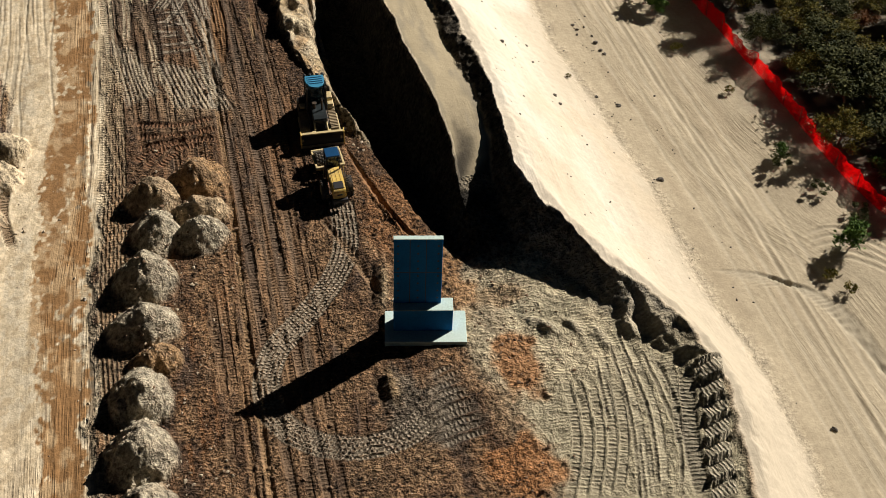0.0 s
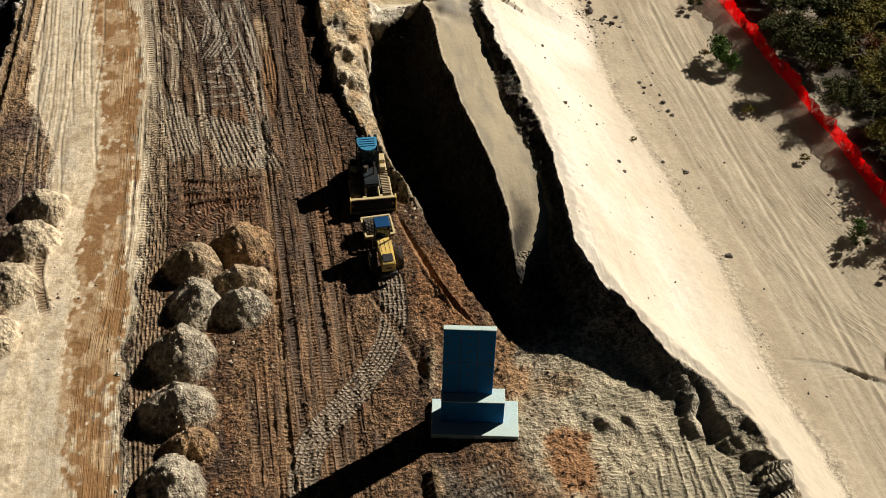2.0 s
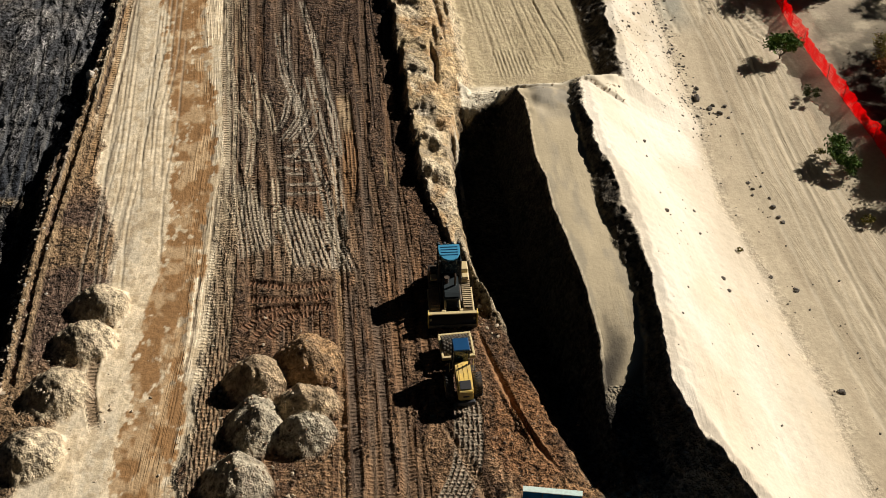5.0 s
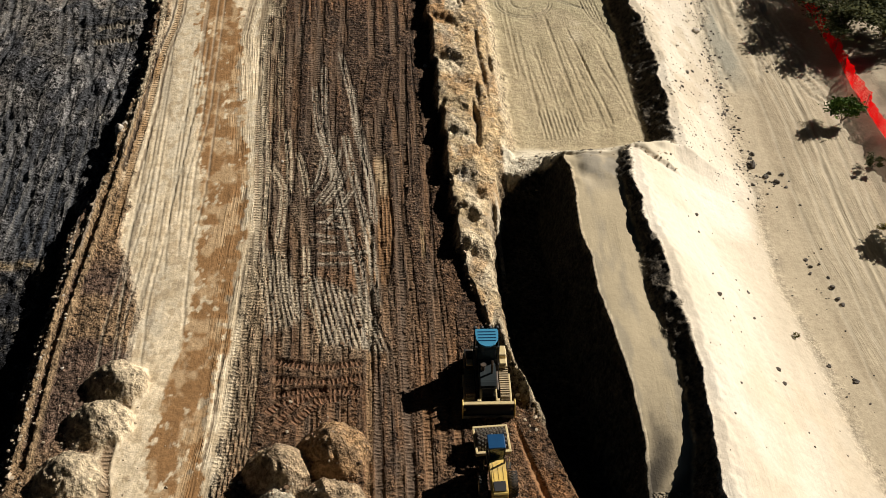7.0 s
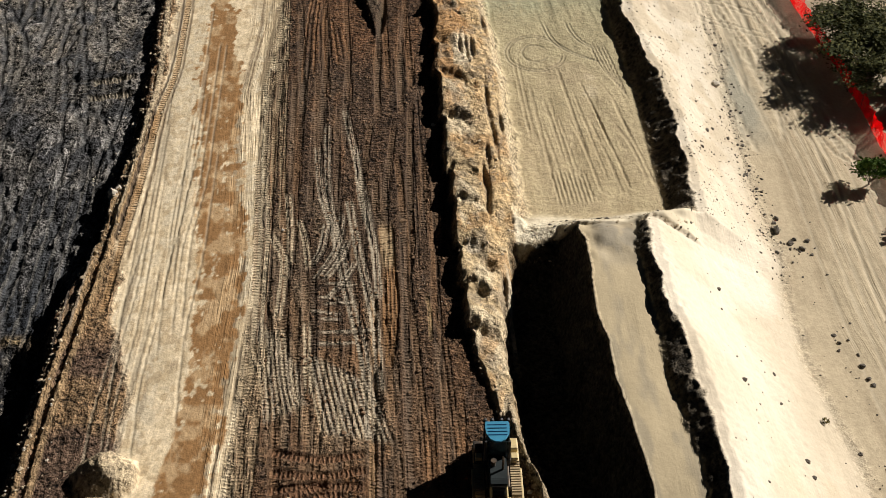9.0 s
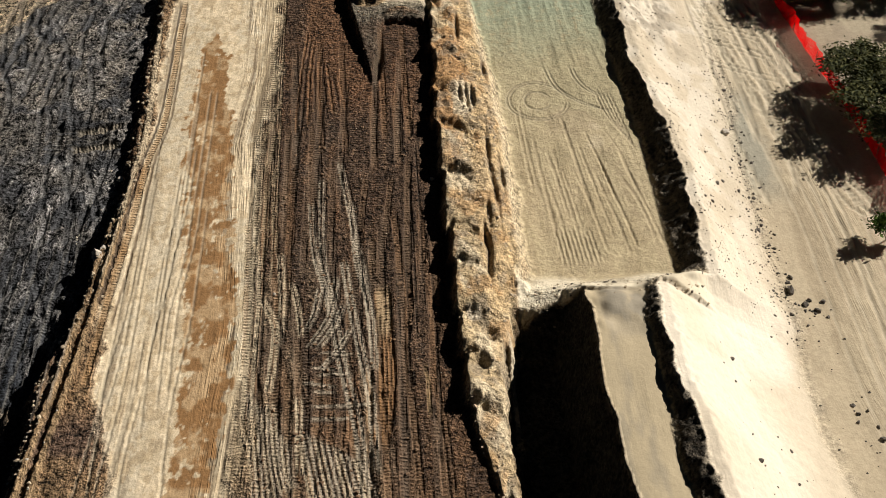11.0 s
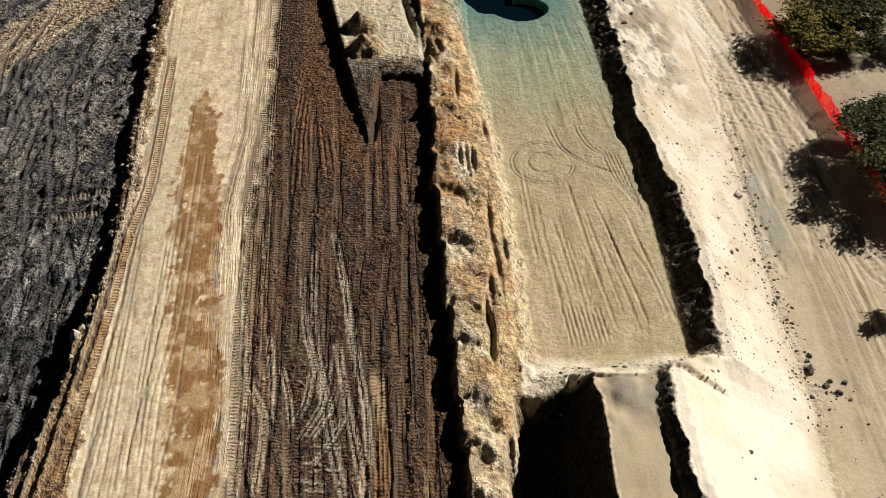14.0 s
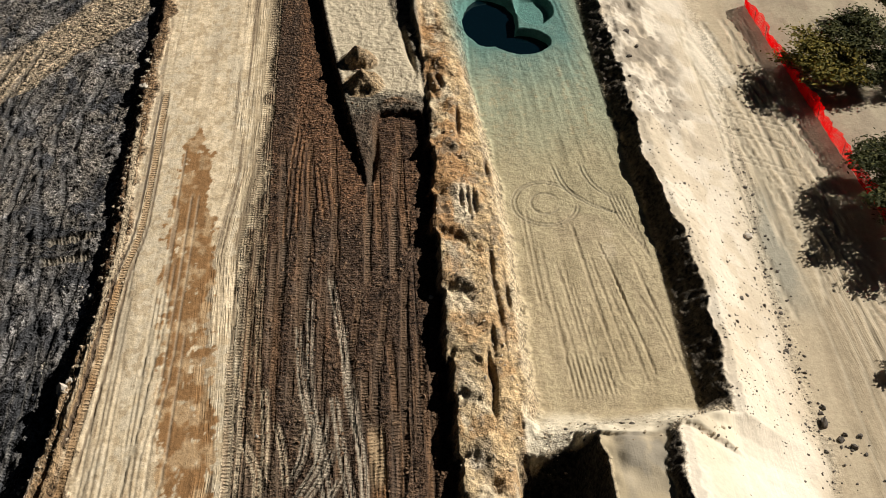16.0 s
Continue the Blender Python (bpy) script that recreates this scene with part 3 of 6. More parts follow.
# spoil berm: a steep left face, lumps across it
crest = np.interp(Y, [76, 86, 93, 94.6, 96.2, 98, 110, 130, 170], [0.35, 0.5, 0.5, 0.6, 1.35, 1.0, 1.15, 1.2, 1.05])
tooth = step(0.0, 0.28, back_of) * (1 - back_of) ** 0.7
left_row = step(0.1, 0.8, X - berm_l) * (1 - step(2.0, 3.2, X - berm_l)) * step(92, 95, Y)
Z += berm * (crest + 0.6 * (tooth - 0.45) * left_row * (0.5 + fbm(X * 0.2, Y * 0.15, 79, 2)) + 0.5 * (fbm(X * 0.7, Y * 0.6, 61, 3) - 0.5)) * (1 - 0.4 * step(-3.0, -0.5, X - XL))
# the lip of pale sand at the near end of the excavated floor
lip_y = Y - 0.45 * np.sin(X * 0.8) + ragged * 0.3
lip = step(104.3, 104.6, lip_y) * (1 - step(107.0, 109.6, lip_y)) * step(14.6, 15.0, X) * (1 - step(28.4, 29.5, X))
Z += lip * np.interp(X, [15, 15.8, 19.4, 20.4, 22.5, 25, 28, 29.5], [0.3, 0.4, 0.4, 0.3, 0.25, 0.4, 0.5, 0.2]) * (0.5 + 1.0 * fbm(X * 0.45, Y * 0.5, 60, 2))
lay((0.66, 0.59, 0.45), lip * step(104.4, 104.6, lip_y), 0.2)
lay((0.46, 0.40, 0.29), lip * step(0.52, 0.62, fbm(X * 0.5, Y * 0.6, 38, 3)) * 0.6)
Z += (fbm(X * 0.6, Y * 0.5, 39, 2) - 0.5) * 0.7 * bench * step(97.5, 100, Y)
marks[..., 1] *= 1 - lip
tread[..., 2] *= 1 - 0.7 * lip
# the raised far end of the fill, with its diagonal step
diag = np.interp(Y, [128, 134, 145, 159, 190], [5.4, 4.5, 2.6, 0.6, -3.0])
raised = step(-0.1, 0.35, X - diag + ragged * 0.12) * (1 - step(9.3, 10.2, X)) * step(129, 147, Y) * 1.0
Z += raised * 0.95
strip_far = step(5.0, 5.5, X - (Y - 140) * 0.06) * (1 - step(9.4, 9.7, X)) * (1 - step(144.2, 144.7, Y + ragged * 0.35 + 0.12 * (X - 7.3) ** 2)) * step(124, 134, Y)
Z -= strip_far * raised * 0.7
lay((0.19, 0.165, 0.125), raised / 0.95 * (1 - strip_far) * step(-0.1, 0.4, X - diag))
pale_far = (step(146.0, 148.0, Y + ragged - 0.4 * np.maximum(5.0 - X, 0)) * step(0.3, 0.8, X - diag) * (1 - step(9, 10.2, X + (Y - 150) * 0.18)))
lay((0.52, 0.45, 0.325), pale_far, 0.1)
tread[..., 2] *= 1 - 0.8 * pale_far
marks[..., 0] *= 1 - 0.6 * pale_far
marks[..., 1] *= 1 - 0.9 * pale_far
lay((0.16, 0.085, 0.045), strip_far * (0.6 + 0.4 * step(0.45, 0.6, lane)))
lay((0.075, 0.047, 0.031), step(84, 104, Y) * (1 - step(143, 146, Y) * step(0.2, 0.6, X - diag)) * plain * step(0.35, 0.6, fbm(X * 0.6, Y * 0.2, 67, 3)) * 0.75)
lay((0.17, 0.088, 0.045), step(128, 134, Y) * step(-2.2, -1.2, X) * (1 - step(-0.3, 0.2, X - diag)) * 0.7)


heaped = np.zeros_like(X)


def heap(cx, cy, left, right, near, far_, h, color, seed=0, pebbles=0.9):
    """A dumped load joined to the sheet: straight slopes where it was tipped (left and near), a blunt back to the other sides."""
    w = window(cx, cy, 1.6 * max(left, right, near, far_))
    x, y = X[w], Y[w]
    wob = (fbm(x * 0.7, y * 0.7, seed + 70, 3) - 0.5) * 0.9
    dx, dy = x - cx + wob * 0.5, y - cy + wob * 0.4
    d = np.hypot(dx / np.where(dx < 0, left, right), dy / np.where(dy < 0, near, far_)) + (fbm(x * 1.5, y * 1.5, seed + 75, 3) - 0.5) * 0.2
    inside = step(1.1, 0.93, d)
    d = np.sqrt(d * d + 0.07) - 0.1
    core = np.clip(1.0 - np.clip(d, 0, 2), 0, 1)
    back = step(-0.5, 0.6, (0.9 * dx + 0.43 * dy) / np.maximum(np.hypot(dx, dy), 0.3))
    top = h * core ** (1.0 - 0.45 * back)
    top = top + inside * step(0.0, 0.3, core) * ((fbm(x * 0.9, y * 0.9, seed + 62, 2) - 0.5) * 0.3 + (fbm(x * 2.6 + y, y * 2.6 - x, 63, 3) - 0.5) * 0.22) * min(h, 1.6)
    base = float(np.median(Z[w]))
    Z[w] = np.where(d < 1.1, np.maximum(Z[w], base * 0.5 + top), Z[w])
    marks[w][..., 0] *= 1 - inside
    marks[w][..., 1] += (0.28 - marks[w][..., 1]) * inside
    tread[w][..., 2] += (0.9 - tread[w][..., 2]) * inside
    lay_in(w, color, inside * (0.8 + 0.2 * step(0.4, 0.6, fbm(x * 1.4, y * 1.4, seed + 66, 3))), pebbles)
    lay_in(w, (0.13, 0.105, 0.08), inside * step(0.53, 0.62, fbm(x * 1.6, y * 1.6, seed + 64, 4)) * 0.35)
    heaped[w] = np.maximum(heaped[w], inside)


GREY_SPOIL, TAN_SPOIL, ORANGE_SPOIL = (0.47, 0.41, 0.30), (0.46, 0.345, 0.215), (0.42, 0.265, 0.135)
for i, (cx, cy, left, right, near, far_, h, color) in enumerate((
        (1.0, 76.8, 2.1, 2.5, 2.0, 2.4, 2.2, ORANGE_SPOIL), (-2.2, 75.4, 2.2, 1.9, 2.0, 2.3, 2.1, TAN_SPOIL), (0.6, 72.9, 2.0, 2.6, 1.4, 1.7, 1.9, TAN_SPOIL), (1.0, 70.9, 2.1, 1.9, 2.0, 1.2, 2.1, GREY_SPOIL),
        (-2.3, 71.5, 1.9, 1.7, 2.3, 2.5, 1.9, GREY_SPOIL), (-3.4, 66.9, 2.3, 2.2, 2.4, 2.5, 2.3, GREY_SPOIL), (-3.9, 62.3, 2.4, 2.6, 2.1, 2.0, 2.2, GREY_SPOIL), (-3.2, 59.3, 1.8, 1.8, 1.4, 1.2, 1.3, ORANGE_SPOIL),
        (-4.3, 55.9, 2.2, 2.0, 2.2, 2.6, 2.2, GREY_SPOIL), (-4.7, 51.4, 2.2, 2.2, 2.4, 2.6, 2.3, GREY_SPOIL), (-4.7, 46.6, 2.2, 2.2, 2.3, 2.6, 2.2, GREY_SPOIL), (-4.7, 41.8, 2.2, 2.2, 2.3, 2.6, 2.2, GREY_SPOIL))):
    heap(cx, cy, left, right, near, far_, h * 1.15, color, i)
for i, (cx, cy, left, right, near, far_, h) in enumerate(((-13.4, 83.5, 2.0, 2.2, 1.7, 2.0, 1.9), (-14.2, 80.2, 2.0, 2.3, 2.0, 1.6, 1.9), (-15.4, 75.6, 2.1, 2.3, 2.1, 2.2, 1.9), (-16.4, 70.6, 2.1, 2.3, 2.1, 2.2, 1.9))):
    heap(cx, cy, left, right, near, far_, h, (0.46, 0.375, 0.25), 20 + i)
heap(3.7, 152.4, 1.6, 2.0, 1.7, 1.5, 2.3, (0.40, 0.29, 0.17), 30)
heap(4.1, 148.4, 1.6, 2.2, 2.0, 1.9, 2.2, (0.42, 0.30, 0.17), 31)
patch(-20.2, 97.0, 1.9, 1.2, (0.16, 0.12, 0.08), 0.9, 32)


# grouser bars all over the compacted fill
waver = 0.25 * (fbm(X * 0.5, Y * 0.3, 65, 2) - 0.5)
tread[..., 0] = np.where((dark > 0.5) & (Y > 106), X * 0.62 - Y * 0.34 + 1.6 * (fbm(X * 0.25, Y * 0.25, 75, 2) - 0.5), Y + waver * 2)
tread[..., 1] = np.clip(plain + 0.5 * clay + 0.9 * dark * (1 - xroad), 0, 1) * step(0.38, 0.48, fbm(X * 1.6, Y * 0.07, 66, 2)) * (1 - heaped) * (1 - pale_far) * 0.9


def path_field(points, reach):
    """Distance to a line of points, the way along it, and the part of the sheet near it."""
    p = np.array(points, float)
    i0, i1 = np.searchsorted(GX, (p[:, 0].min() - reach, p[:, 0].max() + reach))
    j0, j1 = np.searchsorted(GY, (p[:, 1].min() - reach, p[:, 1].max() + reach))
    part_of = (slice(j0, j1), slice(i0, i1))
    x, y = X[part_of], Y[part_of]
    best, way, side = np.full(x.shape, 1e9), np.zeros(x.shape), np.zeros(x.shape)
    start = 0.0
    for a, b in zip(p[:-1], p[1:]):
        d = b - a
        length = max(np.hypot(*d), 1e-6)
        t = np.clip(((x - a[0]) * d[0] + (y - a[1]) * d[1]) / length ** 2, 0, 1)
        dist = np.hypot(x - a[0] - t * d[0], y - a[1] - t * d[1])
        near = dist < best
        best = np.where(near, dist, best)
        way = np.where(near, start + t * length, way)
        side = np.where(near, np.sign((x - a[0]) * d[1] - (y - a[1]) * d[0]), side)
        start += length
    return part_of, best, way, side, start


def smooth_path(points, n=8):
    """More points along a soft curve through the given ones."""
    p = [Vector((*q, 0)) for q in points]
    out = []
    for i in range(len(p) - 1):
        a, b, c, d = p[max(i - 1, 0)], p[i], p[i + 1], p[min(i + 2, len(p) - 1)]
        for k in range(n):
            t = k / n
            q = 0.5 * (2 * b + (c - a) * t + (2 * a - 5 * b + 4 * c - d) * t * t + (3 * b - a - 3 * c + d) * t ** 3)
            out.append((q.x, q.y))
    return out + [tuple(points[-1])]


def rut(points, width=0.5, depth=0.08, color=None, amount=0.6, bars=0.0, rim=0.5, fade=1.5):
    """A rut pressed into the sheet, with soft rims; bars: how clear its grouser marks are."""
    part_of, d, way, side, total = path_field(smooth_path(points), width * 2 + 0.4)
    e = d / (width / 2)
    depth = min(depth, width * 0.2)
    ends = step(0, fade, way) * (1 - step(total - fade, total, way)) * (1 - heaped[part_of])
    inner = (1 - step(0.75, 1.15, e)) * ends
    Z[part_of] += -depth * inner + depth * rim * np.exp(-((e - 1.35) / 0.35) ** 2) * ends
    if color is not None:
        tread[part_of][..., 2] *= 1 - 0.6 * amount * inner
        marks[part_of][..., 0] *= 1 - 0.6 * amount * inner
        marks[part_of][..., 1] *= 1 - 0.8 * amount * inner
        m = (inner * amount)[..., None]
        soil[part_of][..., :3] += (np.array(color) - soil[part_of][..., :3]) * m
    if bars:
        sub = tread[part_of]
        sub[..., 0] = np.where(inner > 0.02, way, sub[..., 0])
        sub[..., 1] = np.where(inner > 0.02, np.maximum(sub[..., 1] * (1 - inner), inner * bars), sub[..., 1])
        sub[..., 2] *= 1 - 0.6 * inner


def hollow(points, width, depth, color=None, amount=0.7, uneven=0.8):
    """A deep furrow or hollow with soft sides and ends."""
    part_of, d, way, side, total = path_field(smooth_path(points), width)
    taper = step(0, total * 0.4, way) * (1 - step(total * 0.6, total, way))
    inside = np.exp(-(d / (width * (0.25 + 0.3 * taper))) ** 2 * 1.4) * taper
    inside = inside * (1 - 0.5 * uneven + uneven * fbm(X[part_of] * 1.1, Y[part_of] * 1.1, 68, 2))
    Z[part_of] -= depth * inside
    if color is not None:
        m = np.clip(inside * amount, 0, 1)[..., None]
        soil[part_of][..., :3] += (np.array(color) - soil[part_of][..., :3]) * m


def twin(points, gauge=1.9, **kw):
    """Both tracks of one machine."""
    p = np.array(points, float)
    d = np.gradient(p, axis=0)
    nrm = np.stack([d[:, 1], -d[:, 0]], 1) / np.hypot(d[:, 0], d[:, 1])[:, None]
    for s in (-1, 1):
        rut([tuple(q) for q in p + nrm * s * gauge / 2], **kw)

# ---- wheel and track marks ----
rng = random.Random(3)
GREY_MARK, PALE_MARK, BROWN_MARK = (0.40, 0.355, 0.28), (0.48, 0.40, 0.28), (0.17, 0.105, 0.06)
# machine lanes along the fill
for i in range(90):
    x = rng.uniform(-3.8, 9.0)
    y0 = rng.uniform(36, 136)
    y1 = min(y0 + rng.uniform(5, 20), 146)
    bend = rng.uniform(-0.8, 0.8)
    if 62 > y0 and -7 < x < 1.5:
        x += 5
    twin([(x, y0), (x + bend * 0.4, (y0 + y1) / 2), (x + bend, y1)], 2.0, width=0.56, depth=rng.uniform(0.01, 0.03), rim=0.4, fade=2.5,
         color=rng.choice((BROWN_MARK, (0.10, 0.07, 0.048), (0.22, 0.125, 0.065), (0.14, 0.105, 0.075))), amount=0.35, bars=rng.uniform(0.7, 1.2))
# broad lane beside the heaps
for y0 in (40, 66):
    twin([(5.2, y0), (5.0, y0 + 20), (5.3, y0 + 44)], 2.0, width=0.6, depth=0.05, color=(0.12, 0.085, 0.06), amount=0.6, bars=1.0)
rut([(2.7, 40), (3.0, 60), (3.6, 80), (3.9, 100)], 0.5, 0.10, (0.30, 0.19, 0.10), 0.7)
rut([(1.6, 38), (1.9, 50), (2.3, 66), (2.5, 76)], 0.4, 0.08, (0.28, 0.17, 0.09), 0.6)
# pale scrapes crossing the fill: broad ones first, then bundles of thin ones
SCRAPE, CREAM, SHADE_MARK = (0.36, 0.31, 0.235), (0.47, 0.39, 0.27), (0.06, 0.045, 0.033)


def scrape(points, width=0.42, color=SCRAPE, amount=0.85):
    """A pale blade mark with a furrow at one side, its shade put into the colour."""
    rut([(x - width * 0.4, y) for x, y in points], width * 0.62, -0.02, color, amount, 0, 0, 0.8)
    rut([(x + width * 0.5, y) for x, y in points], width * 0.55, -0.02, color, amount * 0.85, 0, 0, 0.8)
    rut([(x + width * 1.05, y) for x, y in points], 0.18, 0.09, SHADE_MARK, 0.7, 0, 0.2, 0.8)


rut([(4.9, 108), (5.0, 102.5), (5.1, 97.8), (4.5, 92)], 1.25, 0.05, (0.30, 0.16, 0.07), 0.85, 0.5)
rut([(4.9, 108.2), (5.0, 105), (4.8, 102)], 1.1, 0.03, (0.44, 0.34, 0.21), 0.7)
for k in range(5):
    rut([(4.3 + 0.3 * k, 107 - k), (4.5 + 0.28 * k, 98), (4.0 + 0.3 * k, 88 + k)], 0.2, 0.06, (0.10, 0.065, 0.04), 0.6)
for pts, w in (([(-0.1, 111.5), (1.1, 106), (2.0, 100), (3.2, 93), (3.6, 86)], 0.5), ([(2.0, 111), (2.7, 105.1), (3.4, 100.4), (4.0, 96), (4.2, 90)], 0.42),
               ([(3.3, 111), (4.0, 104.5), (4.3, 99.1)], 0.4), ([(0.3, 108.1), (0.0, 105.2), (-0.8, 103)], 0.34), ([(1.5, 109.2), (1.1, 104.9), (-0.5, 101.4)], 0.36),
               ([(2.1, 106.2), (1.4, 103.7), (0.2, 101.3)], 0.34), ([(2.7, 103.7), (1.5, 101), (0.3, 99.2)], 0.3)):
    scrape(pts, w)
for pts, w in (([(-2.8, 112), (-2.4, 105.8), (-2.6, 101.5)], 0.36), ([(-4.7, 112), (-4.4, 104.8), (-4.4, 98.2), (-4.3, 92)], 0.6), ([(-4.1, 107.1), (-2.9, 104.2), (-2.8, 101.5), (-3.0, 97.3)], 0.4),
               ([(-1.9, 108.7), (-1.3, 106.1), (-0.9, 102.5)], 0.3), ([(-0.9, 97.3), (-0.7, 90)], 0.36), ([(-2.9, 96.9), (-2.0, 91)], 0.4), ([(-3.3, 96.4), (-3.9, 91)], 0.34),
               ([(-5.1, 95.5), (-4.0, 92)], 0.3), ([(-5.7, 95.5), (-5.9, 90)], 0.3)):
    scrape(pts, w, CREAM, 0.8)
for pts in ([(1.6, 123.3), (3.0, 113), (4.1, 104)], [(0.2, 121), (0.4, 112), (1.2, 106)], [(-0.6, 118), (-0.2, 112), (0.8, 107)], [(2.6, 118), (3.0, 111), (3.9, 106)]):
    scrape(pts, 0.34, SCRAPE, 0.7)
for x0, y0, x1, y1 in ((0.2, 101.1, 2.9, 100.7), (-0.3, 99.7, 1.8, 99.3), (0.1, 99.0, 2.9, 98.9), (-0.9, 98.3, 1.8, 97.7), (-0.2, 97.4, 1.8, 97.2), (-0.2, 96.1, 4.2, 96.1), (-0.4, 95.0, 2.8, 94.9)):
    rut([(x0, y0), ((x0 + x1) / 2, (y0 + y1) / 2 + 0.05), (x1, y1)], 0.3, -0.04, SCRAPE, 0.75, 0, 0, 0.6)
    # furrow beside each, coloured with its shade
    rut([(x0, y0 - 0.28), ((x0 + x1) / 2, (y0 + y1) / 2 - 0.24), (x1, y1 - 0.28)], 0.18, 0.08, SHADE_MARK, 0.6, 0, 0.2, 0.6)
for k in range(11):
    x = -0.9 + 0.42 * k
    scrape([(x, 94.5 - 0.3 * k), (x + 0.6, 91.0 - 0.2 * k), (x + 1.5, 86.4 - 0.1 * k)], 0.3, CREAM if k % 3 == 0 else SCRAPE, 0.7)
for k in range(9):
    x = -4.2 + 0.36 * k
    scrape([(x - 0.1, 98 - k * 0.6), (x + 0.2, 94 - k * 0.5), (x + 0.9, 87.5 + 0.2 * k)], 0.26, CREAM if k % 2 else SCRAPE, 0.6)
for k in range(5):
    x = 6.0 + 0.64 * k
    y0 = 92 + 5 * (k % 4)
    rut([(x, y0), (x + 0.1, y0 + 8), (x + 0.05, y0 + 18)], 0.18, 0.08, (0.05, 0.036, 0.026), 0.6)
rut([(7.8, 100), (7.9, 97), (7.9, 94.5)], 0.3, 0.04, (0.33, 0.23, 0.12), 0.7)
# red fans in front of the diagonal step
for k in range(9):
    x = -3.4 + 0.55 * k
    rut([(x * 0.55 + 0.4, 144 - k), (x * 0.75 + 0.6, 136), (x + 1.2, 127 + 0.4 * k)], 0.22, 0.07, (0.05, 0.034, 0.024) if k % 2 else (0.24, 0.13, 0.065), 0.6)
# tight turns behind the heaps
for pts in ([(-3.2, 85.4), (0, 84.6), (3.4, 84.9)], [(-3.0, 83.6), (0.2, 83.2), (3.4, 83.6)], [(-3.2, 82.2), (0.6, 82.4), (3.2, 82.2)],
            [(-2.6, 79.4), (-1.0, 81.6), (1.0, 82.6)], [(-1.6, 79.4), (0.2, 81.4), (1.9, 81.8)], [(-3.4, 80.4), (-2.2, 81.4), (-0.6, 81.9)]):
    rut(pts, 0.66, 0.1, (0.17, 0.09, 0.05), 0.85, 1.7, 1.0, 0.6)
# the compactor's prints round the footing
PADS = [(11.6, 73.0), (11.4, 70.0), (10.9, 67.2), (9.6, 64.6), (7.2, 61.6), (4.7, 58.8), (3.6, 55.6), (4.1, 52.6), (6.0, 50.5), (8.7, 49.5), (11.7, 49.9), (13.6, 51.2)]
pads = np.array(smooth_path(PADS, 6))
dp = np.gradient(pads, axis=0)
np_ = np.stack([dp[:, 1], -dp[:, 0]], 1) / np.hypot(dp[:, 0], dp[:, 1])[:, None]
for s in (-0.8, -0.48, -0.16, 0.16, 0.48, 0.8):
    rut([tuple(q) for q in (pads + np_ * s)[::3]], 0.27, 0.07, (0.29, 0.24, 0.175), 0.85, 1.5, 0.5, 0.6)
for k in range(5):
    y = 48.6 + 1.25 * k
    twin([(13.0 + 0.3 * k, y), (15.0, y + 0.7), (17.5 - 0.2 * k, y + 1.1)], 0.7, width=0.5, depth=0.05, color=(0.19, 0.16, 0.12), amount=0.7, bars=1.2)
# clay: long drag marks and shovel bars
for pts in ([(27.75, 56.3), (27.6, 52.9), (27.5, 48.9), (26.8, 45.3), (25.8, 42.0)], [(28.7, 53.7), (28.8, 50.1), (28.7, 46.7), (28.1, 44.1), (27.1, 41.7)],
            [(26.8, 54.5), (26.4, 50.0), (25.6, 45.6), (24.4, 41.5)], [(25.6, 54.0), (25.0, 50.4), (24.6, 47.5)], [(29.6, 52.6), (29.5, 49.0), (28.9, 45.6), (28.2, 42.6)],
            [(26.2, 47.0), (25.2, 43.0), (24.6, 40.5)]):
    rut(pts, 0.24, 0.04, (0.14, 0.12, 0.09), 0.55, 0, 0.7)
    rut([(x + 0.5, y) for x, y in pts], 0.5, 0.02, (0.42, 0.37, 0.265), 0.5, 0, 0.4)
for k in range(5):
    x = 21.4 + 0.8 * k
    rut([(x + 1.6, 52.6 - 0.2 * k), (x + 1.2, 49.0), (x + 0.4, 46.0), (x - 1.2, 42.5)], 0.6, 0.02, (0.30, 0.26, 0.185), 0.35, 0.6, 0.3)
# swept ridges under the bank
PALE_RIDGE = (0.50, 0.43, 0.31)
for pts, w, up in (([(28.6, 58.7), (29.1, 57.4), (28.6, 55.6), (29.4, 53.7)], 1.0, 0.55), ([(29.6, 58.8), (30.1, 57.8), (30.2, 55.8), (30.8, 54.1), (31.5, 52.4)], 1.0, 0.6),
                   ([(30.2, 55.9), (31.6, 54.8), (32.8, 53.4)], 0.8, 0.5), ([(30.7, 53.0), (32.0, 52.2), (33.0, 51.6)], 0.6, 0.4), ([(21.2, 58.9), (22.3, 57.9), (23.4, 56.8), (24.4, 55.5)], 0.7, 0.4),
                   ([(24.3, 57.8), (25.0, 56.6), (25.4, 55.2)], 0.8, 0.4), ([(26.2, 57.0), (26.6, 55.0), (27.2, 53.4)], 0.7, 0.25)):
    hollow(pts, w * 1.1, -up * 0.75, PALE_RIDGE, 0.7, 0.3)
heap(28.9, 58.8, 0.9, 0.9, 0.8, 1.0, 0.8, (0.40, 0.35, 0.26), 60)
